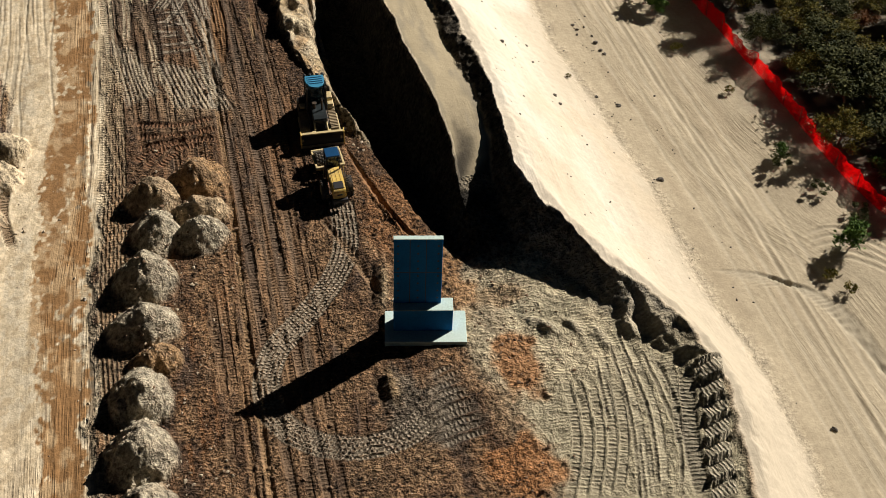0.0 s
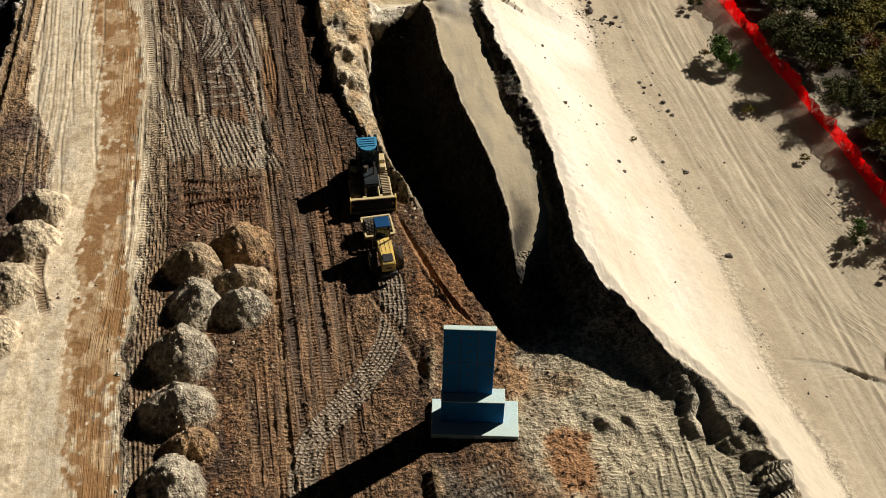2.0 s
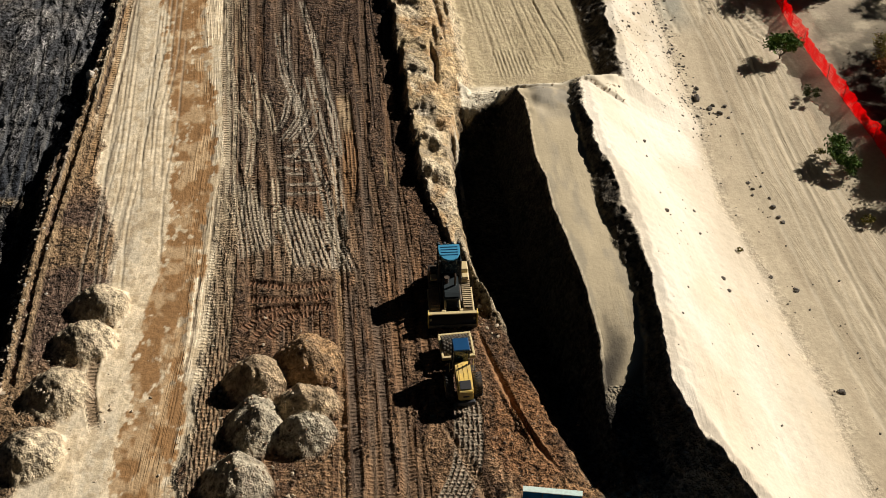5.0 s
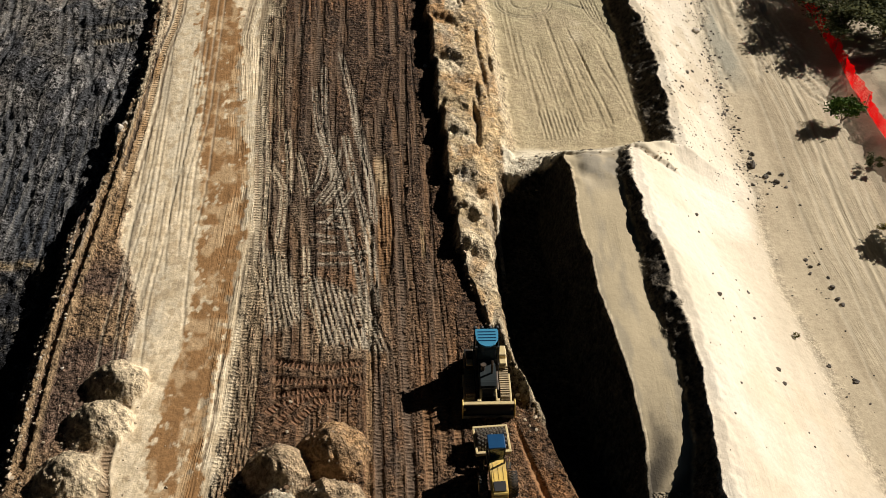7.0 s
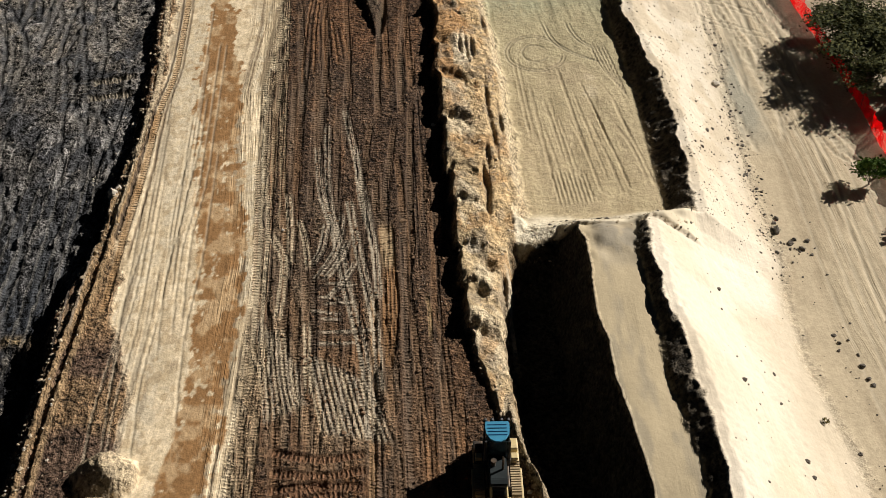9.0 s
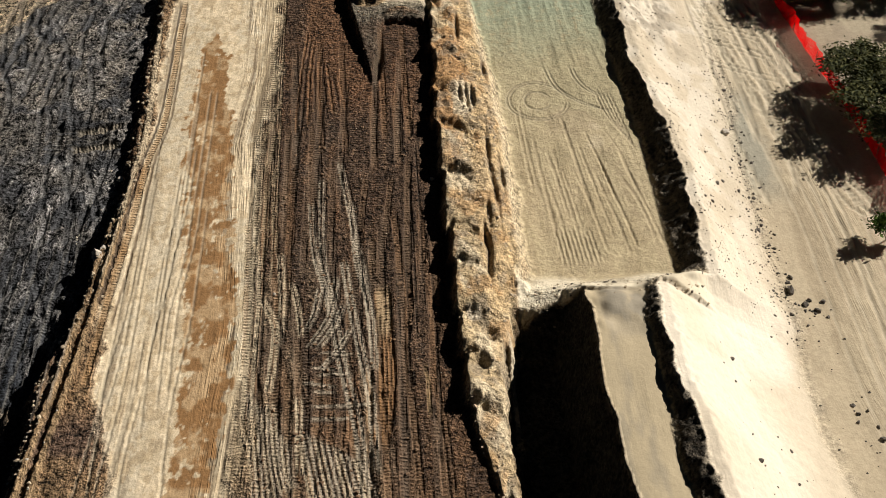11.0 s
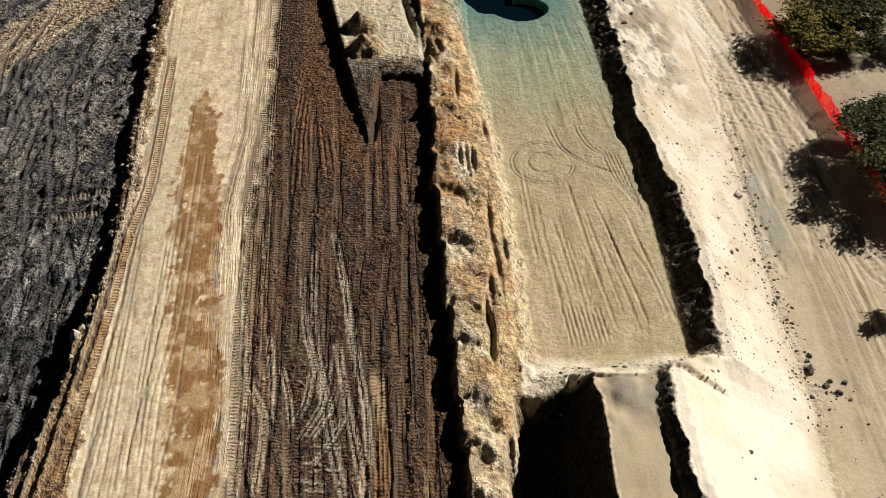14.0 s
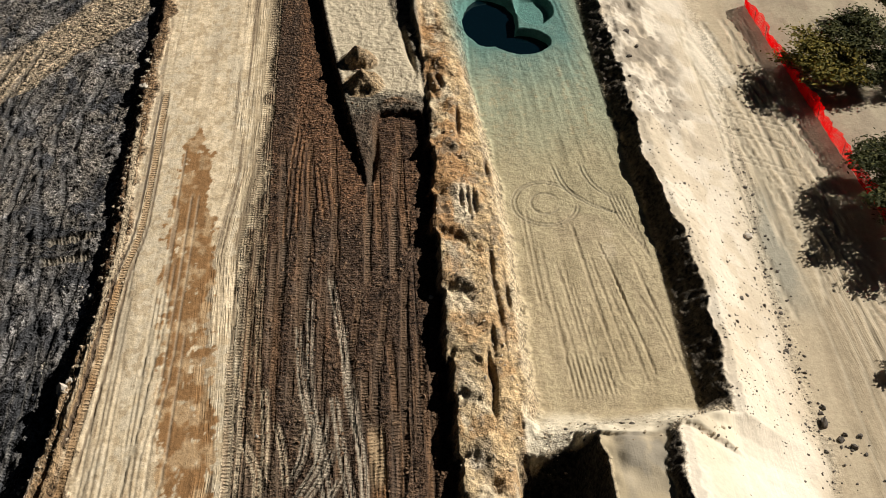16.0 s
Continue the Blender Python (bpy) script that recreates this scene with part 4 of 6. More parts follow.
# stepped cut below the bank, toothed by the bucket
steps_l = np.interp(Y, [41, 44, 47, 50, 52], [28.9, 29.7, 30.7, 31.5, 31.9])
in_steps = step(-0.1, 0.15, X - steps_l) * (1 - step(1.5, 1.8, X - steps_l + ragged * 0.2)) * step(40.5, 41.5, Y) * (1 - step(51.2, 51.6, Y))
climb = ((Y - 0.18 * (X - steps_l) + 0.5 * (fbm(X * 0.5, Y * 0.5, 72, 2) - 0.5)) / 1.5) % 1.0
Z += in_steps * (0.75 * (1 - climb) * step(0.0, 0.06, climb) - 0.25)
lay((0.36, 0.32, 0.235), in_steps * 0.8, 0.2)
tread[..., 0] = np.where(in_steps > 0.3, X * 1.15, tread[..., 0])
tread[..., 1] = np.where(in_steps > 0.3, 1.5, tread[..., 1])
rut([(31.1, 51.2), (30.2, 48.5), (29.2, 44.8), (28.4, 41)], 1.0, 0.06, (0.20, 0.175, 0.13), 0.6, 1.7, 0.5)
rut([(30.2, 51.2), (29.4, 48.5), (28.3, 44.8)], 0.5, 0.04, (0.24, 0.21, 0.155), 0.5, 1.4, 0.5)
# scored clods by the footing
hollow([(10.9, 56.4), (10.7, 54.0), (11.0, 51.6)], 0.7, 0.18, (0.10, 0.07, 0.045), 0.7, 0.3)
hollow([(11.8, 56.2), (11.6, 54.0), (11.9, 51.8)], 0.9, -0.3, (0.38, 0.26, 0.14), 0.8, 0.4)
hollow([(12.9, 67.0), (12.2, 63.6), (11.4, 60.4)], 0.5, 0.2, (0.10, 0.07, 0.045), 0.7, 0.3)
hollow([(13.6, 66.4), (12.9, 63.0), (12.2, 60.0)], 0.8, -0.35, (0.42, 0.32, 0.19), 0.7)
# haul road and verge
for k in range(13):
    x = -14.2 + 0.42 * k + rng.uniform(-0.2, 0.2)
    y0 = rng.uniform(78, 104)
    rut([(x - 0.3, y0), (x - 0.5, y0 + 9), (x + 0.1, y0 + 18), (x + 0.2, y0 + rng.uniform(24, 40))], 0.2, rng.uniform(0.03, 0.07), (0.36, 0.32, 0.24), 0.4)
for k in range(11):
    x = -5.9 + 0.22 * k
    rut([(x + 0.6, 108 + 3 * (k % 3)), (x + 0.3, 125), (x, 142), (x - 0.2, 168)], 0.16, 0.08, (0.33, 0.265, 0.17), 0.5)
for k in range(7):
    rut([(-6.8 + 0.3 * k, 52), (-6.6 + 0.28 * k, 66), (-5.6 + 0.25 * k, 80), (-4.8 + 0.2 * k, 96)], 0.2, 0.06, (0.33, 0.25, 0.155), 0.6)
rut([(-12.4, 72), (-13.2, 77), (-12.2, 83)], 0.7, 0.08, (0.20, 0.13, 0.075), 0.8, 1.0)
for x in (-16.8, -15.9):
    rut([(x - 2.0, 76), (x - 1.7, 88), (x - 0.6, 100), (x + 0.8, 118)], 0.5, -0.3, (0.36, 0.25, 0.14), 0.8, 0, 0)
for k in range(8):
    y = 104 + k * 0.2
    rut([(-17.6 + 0.05 * k, y + 0.25 * k), (-16.0, y + 1.0 + 0.25 * k)], 0.22, 0.08, (0.22, 0.17, 0.11), 0.6, 0, 0.5, 0.3)
# dark ground: old dozer passes
for k in range(24):
    x, y = rng.uniform(-31, -18.5), rng.uniform(92, 146)
    twin([(x, y), (x + rng.uniform(-1.5, 1.5), y + 8), (x + rng.uniform(-3, 3), y + 16)], 1.9, width=0.5, depth=0.04, color=(0.07, 0.073, 0.078), amount=0.4, bars=0.9, rim=0.8)
for k in range(6):
    rut([(-24, 127 + 0.55 * k), (-20, 126.6 + 0.6 * k), (-17.2, 127.4 + 0.5 * k)], 0.3, 0.12, (0.11, 0.10, 0.085), 0.5, 0, 0.8)
# floor of the excavation: faint sweeps, a turning ring, arcs
for k in range(16):
    x = 17.2 + 0.66 * k + rng.uniform(-0.3, 0.3)
    y0 = rng.uniform(110, 120)
    lean = -0.25 * (x - 17) - 0.3
    rut([(x + 0.2, y0), (x + lean * 0.15, y0 + 5), (x + lean * 0.6, y0 + rng.uniform(9, 14))], rng.uniform(0.2, 0.32), rng.uniform(0.02, 0.05), (0.36, 0.29, 0.19), 0.3, 0, 0.7)
for k in range(9):
    rut([(19.0 + 0.35 * k, 110.2), (18.9 + 0.35 * k, 112.5), (18.7 + 0.34 * k, 115.6)], 0.2, 0.10, (0.34, 0.28, 0.19), 0.4, 0, 0.7)
for r in (2.8, 2.5, 1.2):
    rut([(19.3 + r * math.cos(a / 3), 133.0 + (r + 0.2) * math.sin(a / 3)) for a in range(20)], 0.2, 0.05, (0.27, 0.235, 0.165), 0.55)
for dx_ in (0.0, 0.35):
    rut([(20.3 + dx_, 139), (20.9 + dx_, 135.6), (22.1 + dx_, 133.6), (23.7 + dx_, 132.2), (26.0, 131.2 - dx_)], 0.2, 0.06, (0.25, 0.225, 0.16), 0.55)
    rut([(22.7 + dx_, 139), (23.1 + dx_, 136.3), (23.9 + dx_, 134.6), (25.4 + dx_, 133.2)], 0.2, 0.06, (0.27, 0.24, 0.17), 0.5)
for k in range(5):
    rut([(24.6 + 0.3 * k, 134.6), (25.1 + 0.3 * k, 131), (26.3 + 0.15 * k, 127.4 - 0.6 * k)], 0.2, 0.07, (0.30, 0.25, 0.17), 0.45)
patch(23.7, 126.4, 0.9, 1.3, (0.52, 0.44, 0.31), 0.6, 51)
patch(23.8, 129.0, 0.5, 0.6, (0.52, 0.44, 0.31), 0.6, 52)
patch(22.6, 129.6, 3.0, 2.4, (0.35, 0.28, 0.185), 0.4, 53)
# traffic at the foot of the bank
for x, w, deep in ((39.9, 0.26, 0.02), (41.4, 0.26, 0.03), (42.3, 0.26, 0.02), (43.3, 0.36, 0.06), (43.9, 0.28, 0.045), (45.3, 0.28, 0.035), (46.1, 0.26, 0.02)):
    rut([(x + 0.9, 38), (x + 1.0, 52), (x + 0.9, 68), (x + 0.1, 86), (x - 0.2, 102), (x + 0.1, 112), (x + 0.2, 120), (x - 0.4, 130), (x - 1.4, 138 + 9 * (w > 0.3))], w, deep, (0.52, 0.45, 0.335), 0.55, 0, 0.9)
for pts in ([(44.4, 124.4), (45.3, 121), (46.6, 118.9), (47.6, 114)], [(43.2, 131), (44.6, 126), (46.2, 122), (47.2, 117)], [(39.0, 152), (40.6, 142), (43.6, 133), (46.4, 127)],
            [(36.8, 150.5), (40.5, 149.4), (44.2, 147.0)], [(36.6, 147.2), (40.0, 146.6), (44.4, 143.4)], [(37.2, 158), (39.6, 150), (41.0, 142), (41.2, 134)]):
    twin(pts, 0.8, width=0.3, depth=0.09, color=(0.54, 0.47, 0.35), amount=0.6, rim=0.8)
for k in range(7):
    rut([(38.6 + 0.5 * k, 64.0 - 0.4 * k), (43 + 0.4 * k, 62.6 - 0.3 * k), (46.0 + 0.3 * k, 58 - 0.4 * k), (47.6, 50 - k)], 0.28, 0.1, (0.40, 0.35, 0.26), 0.5)
for k in range(15):
    x0, y0 = rng.uniform(36, 45), rng.uniform(150, 170)
    x1, y1 = x0 + rng.uniform(-1.5, 5.5), y0 - rng.uniform(16, 34)
    bow = rng.uniform(-1.6, 1.6)
    pts = [(x0, y0), (x0 * 0.65 + x1 * 0.35 + bow, y0 * 0.65 + y1 * 0.35), (x0 * 0.3 + x1 * 0.7 + bow * 0.8, y0 * 0.3 + y1 * 0.7), (x1, y1)]
    rut(pts, rng.choice((0.26, 0.32, 0.5)), rng.uniform(0.03, 0.06), (0.54, 0.47, 0.35), 0.6, 0, 1.0)
    # darker strip beside each rut, standing for its shaded side
    rut([(x + 0.3, y) for x, y in pts], 0.2, 0.05, (0.27, 0.235, 0.175), 0.6, 0, 0.3)
for k in range(2):
    rut([(36.4 + 0.4 * k, 166), (37.6 + 0.5 * k, 152), (39.5 + 0.45 * k, 142), (42.0 + 0.2 * k, 128)], 0.3, 0.05, (0.43, 0.38, 0.28), 0.6)
for k in range(2):
    rut([(36.5, 143.5 - 0.7 * k), (40, 142.6 - 0.9 * k), (44, 140.5 - 1.0 * k)], 0.3, 0.05, (0.42, 0.37, 0.28), 0.5)
for k in range(5):
    rut([(47.5, 66 - 0.7 * k), (50, 66.5 - 0.9 * k), (53, 64.5 - 1.2 * k), (55, 60 - k)], 0.35, 0.12, (0.44, 0.38, 0.28), 0.5)
# thin windrows left by the blade
hollow([(12.7, 89.5), (13.2, 84.8), (14.0, 82.3), (15.0, 79.7), (15.8, 77.8), (16.4, 75.4)], 1.0, -1.0, (0.40, 0.33, 0.22), 0.9, 0.3)
# brown machine marks between the fill and the dig
for k in range(7):
    rut([(12.9 + 0.25 * k, 80 - 1.0 * k), (14.0 + 0.25 * k, 74 - 0.8 * k), (15.6 + 0.25 * k, 69 - 0.5 * k)], 0.3, 0.12, (0.27, 0.14, 0.065), 0.6, 0, 0.8)
for k in range(4):
    rut([(9.6 + 0.5 * k, 72 - k), (11.4 + 0.4 * k, 66 - k), (12.6, 62)], 0.4, 0.12, (0.25, 0.16, 0.09), 0.5)
# stepped teeth marks down the shaded side of the excavation
for k in range(14):
    rut([(27.9, 111 + 0.9 * k), (28.9, 111.2 + 0.9 * k)], 0.4, 0.12, (0.30, 0.25, 0.18), 0.4, 0, 0.6, 0.2)

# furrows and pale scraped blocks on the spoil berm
# furrow bottoms are darkened in colour as well, where their shade falls
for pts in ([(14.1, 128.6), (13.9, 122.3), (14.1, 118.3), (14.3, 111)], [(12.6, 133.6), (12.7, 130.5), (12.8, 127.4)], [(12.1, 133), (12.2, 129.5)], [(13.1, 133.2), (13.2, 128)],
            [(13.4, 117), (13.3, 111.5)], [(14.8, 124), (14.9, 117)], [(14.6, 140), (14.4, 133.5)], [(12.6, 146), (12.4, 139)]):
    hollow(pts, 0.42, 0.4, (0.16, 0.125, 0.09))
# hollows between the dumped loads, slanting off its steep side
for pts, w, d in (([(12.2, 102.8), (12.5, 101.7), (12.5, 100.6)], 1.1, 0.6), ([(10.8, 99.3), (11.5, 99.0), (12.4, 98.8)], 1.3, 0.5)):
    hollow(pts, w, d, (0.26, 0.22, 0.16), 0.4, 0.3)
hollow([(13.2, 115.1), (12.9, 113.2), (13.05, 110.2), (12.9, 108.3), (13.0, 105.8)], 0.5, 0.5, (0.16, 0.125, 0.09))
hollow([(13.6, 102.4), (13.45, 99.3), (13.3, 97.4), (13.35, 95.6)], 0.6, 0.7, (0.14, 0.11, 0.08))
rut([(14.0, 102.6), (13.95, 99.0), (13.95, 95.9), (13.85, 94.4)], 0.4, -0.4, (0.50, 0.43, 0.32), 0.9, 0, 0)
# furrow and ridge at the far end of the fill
# these hollows too have shade put into their colour
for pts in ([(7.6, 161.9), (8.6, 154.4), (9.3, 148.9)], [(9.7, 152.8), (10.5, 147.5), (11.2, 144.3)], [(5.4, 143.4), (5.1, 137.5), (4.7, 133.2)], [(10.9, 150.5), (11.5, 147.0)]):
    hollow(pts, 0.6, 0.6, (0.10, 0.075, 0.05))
hollow([(5.4, 144.6), (7.3, 145.6), (9.4, 144.8)], 0.9, -0.35, (0.22, 0.13, 0.07), 0.8)
patch(12.3, 130.4, 1.0, 2.8, (0.56, 0.48, 0.35), 0.85, 54)
patch(11.4, 103.6, 0.8, 1.2, (0.50, 0.43, 0.33), 0.8, 55)
# the verge: an orange wheel strip with bars, a pale clod ridge at the ditch
rut([(-13.6, 150), (-13.4, 131), (-14.2, 123.8), (-14.6, 114.7), (-15.2, 106), (-15.6, 98)], 0.55, 0.05, (0.34, 0.21, 0.10), 0.65, 0.7, 0.3)
rut([(-14.0, 150), (-13.9, 131), (-14.65, 123.8), (-15.1, 114.7), (-15.8, 106)], 0.22, 0.1, (0.06, 0.045, 0.035), 0.8, 0, 0.2)
rut([(-13.1, 146), (-12.95, 131), (-13.7, 123.5), (-13.95, 113.7), (-14.6, 104)], 0.22, 0.08, (0.12, 0.085, 0.055), 0.7, 0, 0.2)
rut([(-15.6, 146), (-14.8, 129), (-15.2, 122), (-15.7, 113.6), (-16.2, 108)], 0.55, -0.14, (0.50, 0.41, 0.28), 0.8, 0, 0)
for y in (126.8, 129.2):
    rut([(-21.2, y), (-19, y + 0.5), (-17.0, y + 0.9)], 1.0, 0.16, (0.19, 0.165, 0.125), 0.85, 1.4, 0.9, 0.6)
for k in range(14):
    x = -30 + 0.95 * k
    rut([(x, 94 + 2 * (k % 4)), (x + 0.5, 106), (x + 1.1, 116 + 3 * (k % 3))], 0.2, -0.12, (0.20, 0.19, 0.17), 0.55, 0, 0)

# holes with teal water at the far end
for cx, cy, rx, ry, depth in ((17.0, 163.6, 2.9, 5.6, 3.2), (19.9, 159.0, 2.9, 2.5, 2.4), (21.9, 165.6, 2.0, 3.4, 0.75)):
    d = np.hypot((X - cx) / rx, (Y - cy) / ry) + (fbm(X * 0.5, Y * 0.5, 90, 2) - 0.5) * 0.3
    Z = np.where(d < 1.03, np.minimum(Z, -1.2 - depth * (1 - step(0.74, 1.03, d))), Z)
    lay((0.10, 0.225, 0.20), (1 - step(0.9, 1.25, d)) * 0.85, 0.0)
    lay((0.03, 0.085, 0.085), (1 - step(0.7, 0.9, d)) * 0.9 * (depth > 1), 0.0)
patch(38.8, 160.0, 2.4, 8.0, (0.60, 0.54, 0.43), 0.9, 50, 0.0)

# ---- build the sheet ----
mesh = bpy.data.meshes.new("ground")
count = NX * NY
mesh.vertices.add(count)
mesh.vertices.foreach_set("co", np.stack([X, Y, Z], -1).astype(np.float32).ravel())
ii = (np.arange(NY - 1)[:, None] * NX + np.arange(NX - 1)[None, :]).ravel()
quads = np.stack([ii, ii + 1, ii + 1 + NX, ii + NX], 1).astype(np.int32)
mesh.loops.add(quads.size)
mesh.loops.foreach_set("vertex_index", quads.ravel())
mesh.polygons.add(len(quads))
mesh.polygons.foreach_set("loop_start", np.arange(0, quads.size, 4, dtype=np.int32))
mesh.update(calc_edges=True)
mesh.shade_smooth()
mesh.attributes.new("soil", "FLOAT_COLOR", "POINT").data.foreach_set("color", soil.astype(np.float32).ravel())
flow = np.stack([X, Y, np.zeros_like(X)], -1)
for mask, across in ((road, X - rr + 40), (dark, X - XD + 90), (floor_, swing + 140), (flat_r, (X - scrub_x) * 1.0 + 190), (berm, X + 0.1 * Y + 240)):
    flow[..., 0] = np.where(mask > 0.5, across, flow[..., 0])
mesh.attributes.new("flow", "FLOAT_VECTOR", "POINT").data.foreach_set("vector", flow.astype(np.float32).ravel())
mesh.attributes.new("tread", "FLOAT_VECTOR", "POINT").data.foreach_set("vector", tread.astype(np.float32).ravel())
mesh.attributes.new("marks", "FLOAT_VECTOR", "POINT").data.foreach_set("vector", marks.astype(np.float32).ravel())
mesh.materials.append(SOIL)
ground = tagged(new("ground", mesh), "brown earthworks ground with pale sand bank and machine tracks", "ground", kind="structure")


def height(x, y):
    """The sheet's height at a place."""
    i, j = int(np.searchsorted(GX, x)), int(np.searchsorted(GY, y))
    return float(Z[min(j, NY - 1), min(i, NX - 1)])

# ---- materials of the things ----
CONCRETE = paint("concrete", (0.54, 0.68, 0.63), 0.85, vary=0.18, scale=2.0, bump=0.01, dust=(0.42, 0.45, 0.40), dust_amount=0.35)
# same concrete on the side away from the sun, shade in its colour
SHADED_CONCRETE = paint("blue_grey_concrete", (0.012, 0.145, 0.42), 0.8, vary=0.2, scale=2.0, bump=0.01)
for _m, _level in ((CONCRETE, 0.2), (SHADED_CONCRETE, 0.06)):
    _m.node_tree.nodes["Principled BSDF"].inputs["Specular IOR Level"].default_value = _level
JOINT = paint("concrete_joint", (0.07, 0.09, 0.11), 0.9)
YELLOW = paint("yellow_machine_paint", (0.80, 0.56, 0.14), 0.45, vary=0.2, dust=(0.32, 0.23, 0.13), dust_amount=0.5)
PALE_YELLOW = paint("sun_bleached_paint", (0.60, 0.48, 0.24), 0.5, vary=0.2, dust=(0.35, 0.27, 0.17), dust_amount=0.5)
BLUE_ROOF = paint("blue_roof_paint", (0.05, 0.22, 0.36), 0.3, vary=0.15)
DEEP_BLUE = paint("deep_blue_roof_paint", (0.010, 0.055, 0.14), 0.3, vary=0.2)
DARK_STEEL = paint("dark_steel", (0.045, 0.042, 0.04), 0.55, 0.6, dust=(0.16, 0.11, 0.07), dust_amount=0.6)
BRIGHT_STEEL = paint("worn_steel", (0.42, 0.38, 0.32), 0.4, 0.8, vary=0.3)
TRACK_STEEL = paint("muddy_track_steel", (0.40, 0.31, 0.19), 0.7, 0.3, vary=0.4)
RUBBER = paint("muddy_rubber", (0.03, 0.028, 0.026), 0.85, dust=(0.15, 0.10, 0.06), dust_amount=0.6)
# the hood lies in shadow; its darkness is put into this colour
SHADED_HOOD = paint("dark_hood_paint", (0.018, 0.024, 0.026), 0.4, vary=0.4)
BLACK_PAINT = paint("black_paint", (0.02, 0.02, 0.022), 0.5)
RED_NET = paint("red_barrier_mesh", (0.80, 0.004, 0.006), 0.8, vary=0.3, scale=3.0)
_t = RED_NET.node_tree.nodes.new("ShaderNodeBsdfTranslucent")
_t.inputs["Color"].default_value = (0.9, 0.008, 0.01, 1)
RED_NET.node_tree.nodes["Principled BSDF"].inputs["Specular IOR Level"].default_value = 0.05
_x = RED_NET.node_tree.nodes.new("ShaderNodeMixShader")
_x.inputs["Fac"].default_value = 0.55
RED_NET.node_tree.links.new(RED_NET.node_tree.nodes["Principled BSDF"].outputs[0], _x.inputs[1])
RED_NET.node_tree.links.new(_t.outputs[0], _x.inputs[2])
RED_NET.node_tree.links.new(_x.outputs[0], RED_NET.node_tree.nodes["Material Output"].inputs["Surface"])
POST_STEEL = paint("rusty_post", (0.10, 0.06, 0.04), 0.7, 0.3)
BARK = paint("grey_bark", (0.16, 0.125, 0.095), 0.9, vary=0.35, bump=0.02)
ROCK = paint("dark_rock", (0.09, 0.075, 0.06), 0.9, vary=0.5, bump=0.02)
PALE_ROCK = paint("pale_rock", (0.48, 0.43, 0.36), 0.9, vary=0.3, bump=0.02)
WATER, _n, _l, _b = node_material("murky_teal_water")
_b.inputs["Base Color"].default_value, _b.inputs["Roughness"].default_value = (0.001, 0.006, 0.010, 1), 0.06
GLASS, _n, _l, _b = node_material("cab_glass")
_b.inputs["Base Color"].default_value, _b.inputs["Roughness"].default_value = (0.10, 0.16, 0.18, 1), 0.05
_b.inputs["Transmission Weight"].default_value = 0.7


def leaf_material(name, a, b2):
    m, n, l, b = node_material(name)
    geo = n.new("ShaderNodeNewGeometry")
    ramp = n.new("ShaderNodeValToRGB")
    ramp.color_ramp.elements[0].color, ramp.color_ramp.elements[1].color = (*a, 1), (*b2, 1)
    l.new(geo.outputs["Random Per Island"], ramp.inputs["Fac"])
    l.new(ramp.outputs["Color"], b.inputs["Base Color"])
    b.inputs["Roughness"].default_value = 0.8
    b.inputs["Specular IOR Level"].default_value = 0.1
    return m


LEAF_OLIVE = leaf_material("olive_leaves", (0.05, 0.055, 0.012), (0.22, 0.17, 0.03))
LEAF_DARK = leaf_material("dark_leaves", (0.018, 0.026, 0.010), (0.10, 0.10, 0.032))
LEAF_GREEN = leaf_material("green_leaves", (0.035, 0.075, 0.015), (0.10, 0.16, 0.03))
LEAF_DRY = leaf_material("dry_leaves", (0.10, 0.035, 0.012), (0.20, 0.085, 0.03))


# ---- builders ----
def box(bm, x0, y0, z0, x1, y1, z1, bevel=0.0):
    """A block added to bm, with its edges rounded off."""
    m = Matrix.Translation(((x0 + x1) / 2, (y0 + y1) / 2, (z0 + z1) / 2)) @ Matrix.Diagonal((abs(x1 - x0), abs(y1 - y0), abs(z1 - z0), 1))
    made = bmesh.ops.create_cube(bm, size=1.0, matrix=m)
    if bevel:
        edges = {e for v in made["verts"] for e in v.link_edges}
        bmesh.ops.bevel(bm, geom=list(edges), offset=bevel, segments=2, affect="EDGES", profile=0.5)
    return bm


def cyl(bm, a, b, r, r2=None, segs=12):
    """A round bar from a to b."""
    a, b = Vector(a), Vector(b)
    m = Matrix.Translation((a + b) / 2) @ (b - a).to_track_quat("Z", "Y").to_matrix().to_4x4()
    bmesh.ops.create_cone(bm, cap_ends=True, segments=segs, radius1=r, radius2=r if r2 is None else r2, depth=(b - a).length, matrix=m)
    return bm


def sweep(bm, outline, x0, x1):
    """A solid whose side view (y, z) is the outline, from x0 to x1."""
    left = [bm.verts.new((x0, y, z)) for y, z in outline]
    right = [bm.verts.new((x1, y, z)) for y, z in outline]
    bm.faces.new(left)
    bm.faces.new(right[::-1])
    n = len(outline)
    for i in range(n):
        bm.faces.new((left[(i + 1) % n], left[i], right[i], right[(i + 1) % n]))
    return bm


def part(name, bm, material, parent, label="", smooth=False):
    bmesh.ops.recalc_face_normals(bm, faces=bm.faces)
    me = bpy.data.meshes.new(name)
    bm.to_mesh(me)
    bm.free()
    me.materials.append(material)
    if smooth:
        me.shade_smooth()
    ob = new(name, me)
    ob.parent = parent
    if label:
        tagged(ob, label)
    return ob


def again(ob, parent, m):
    """Another piece on the same mesh."""
    o = new(ob.name.split(".")[0], ob.data)
    o.parent, o.matrix_basis = parent, m
    return o


def thing(name, label, category, m, group="", kind=""):
    e = tagged(new(name), label, category, group, kind)
    e.matrix_basis = m
    return e


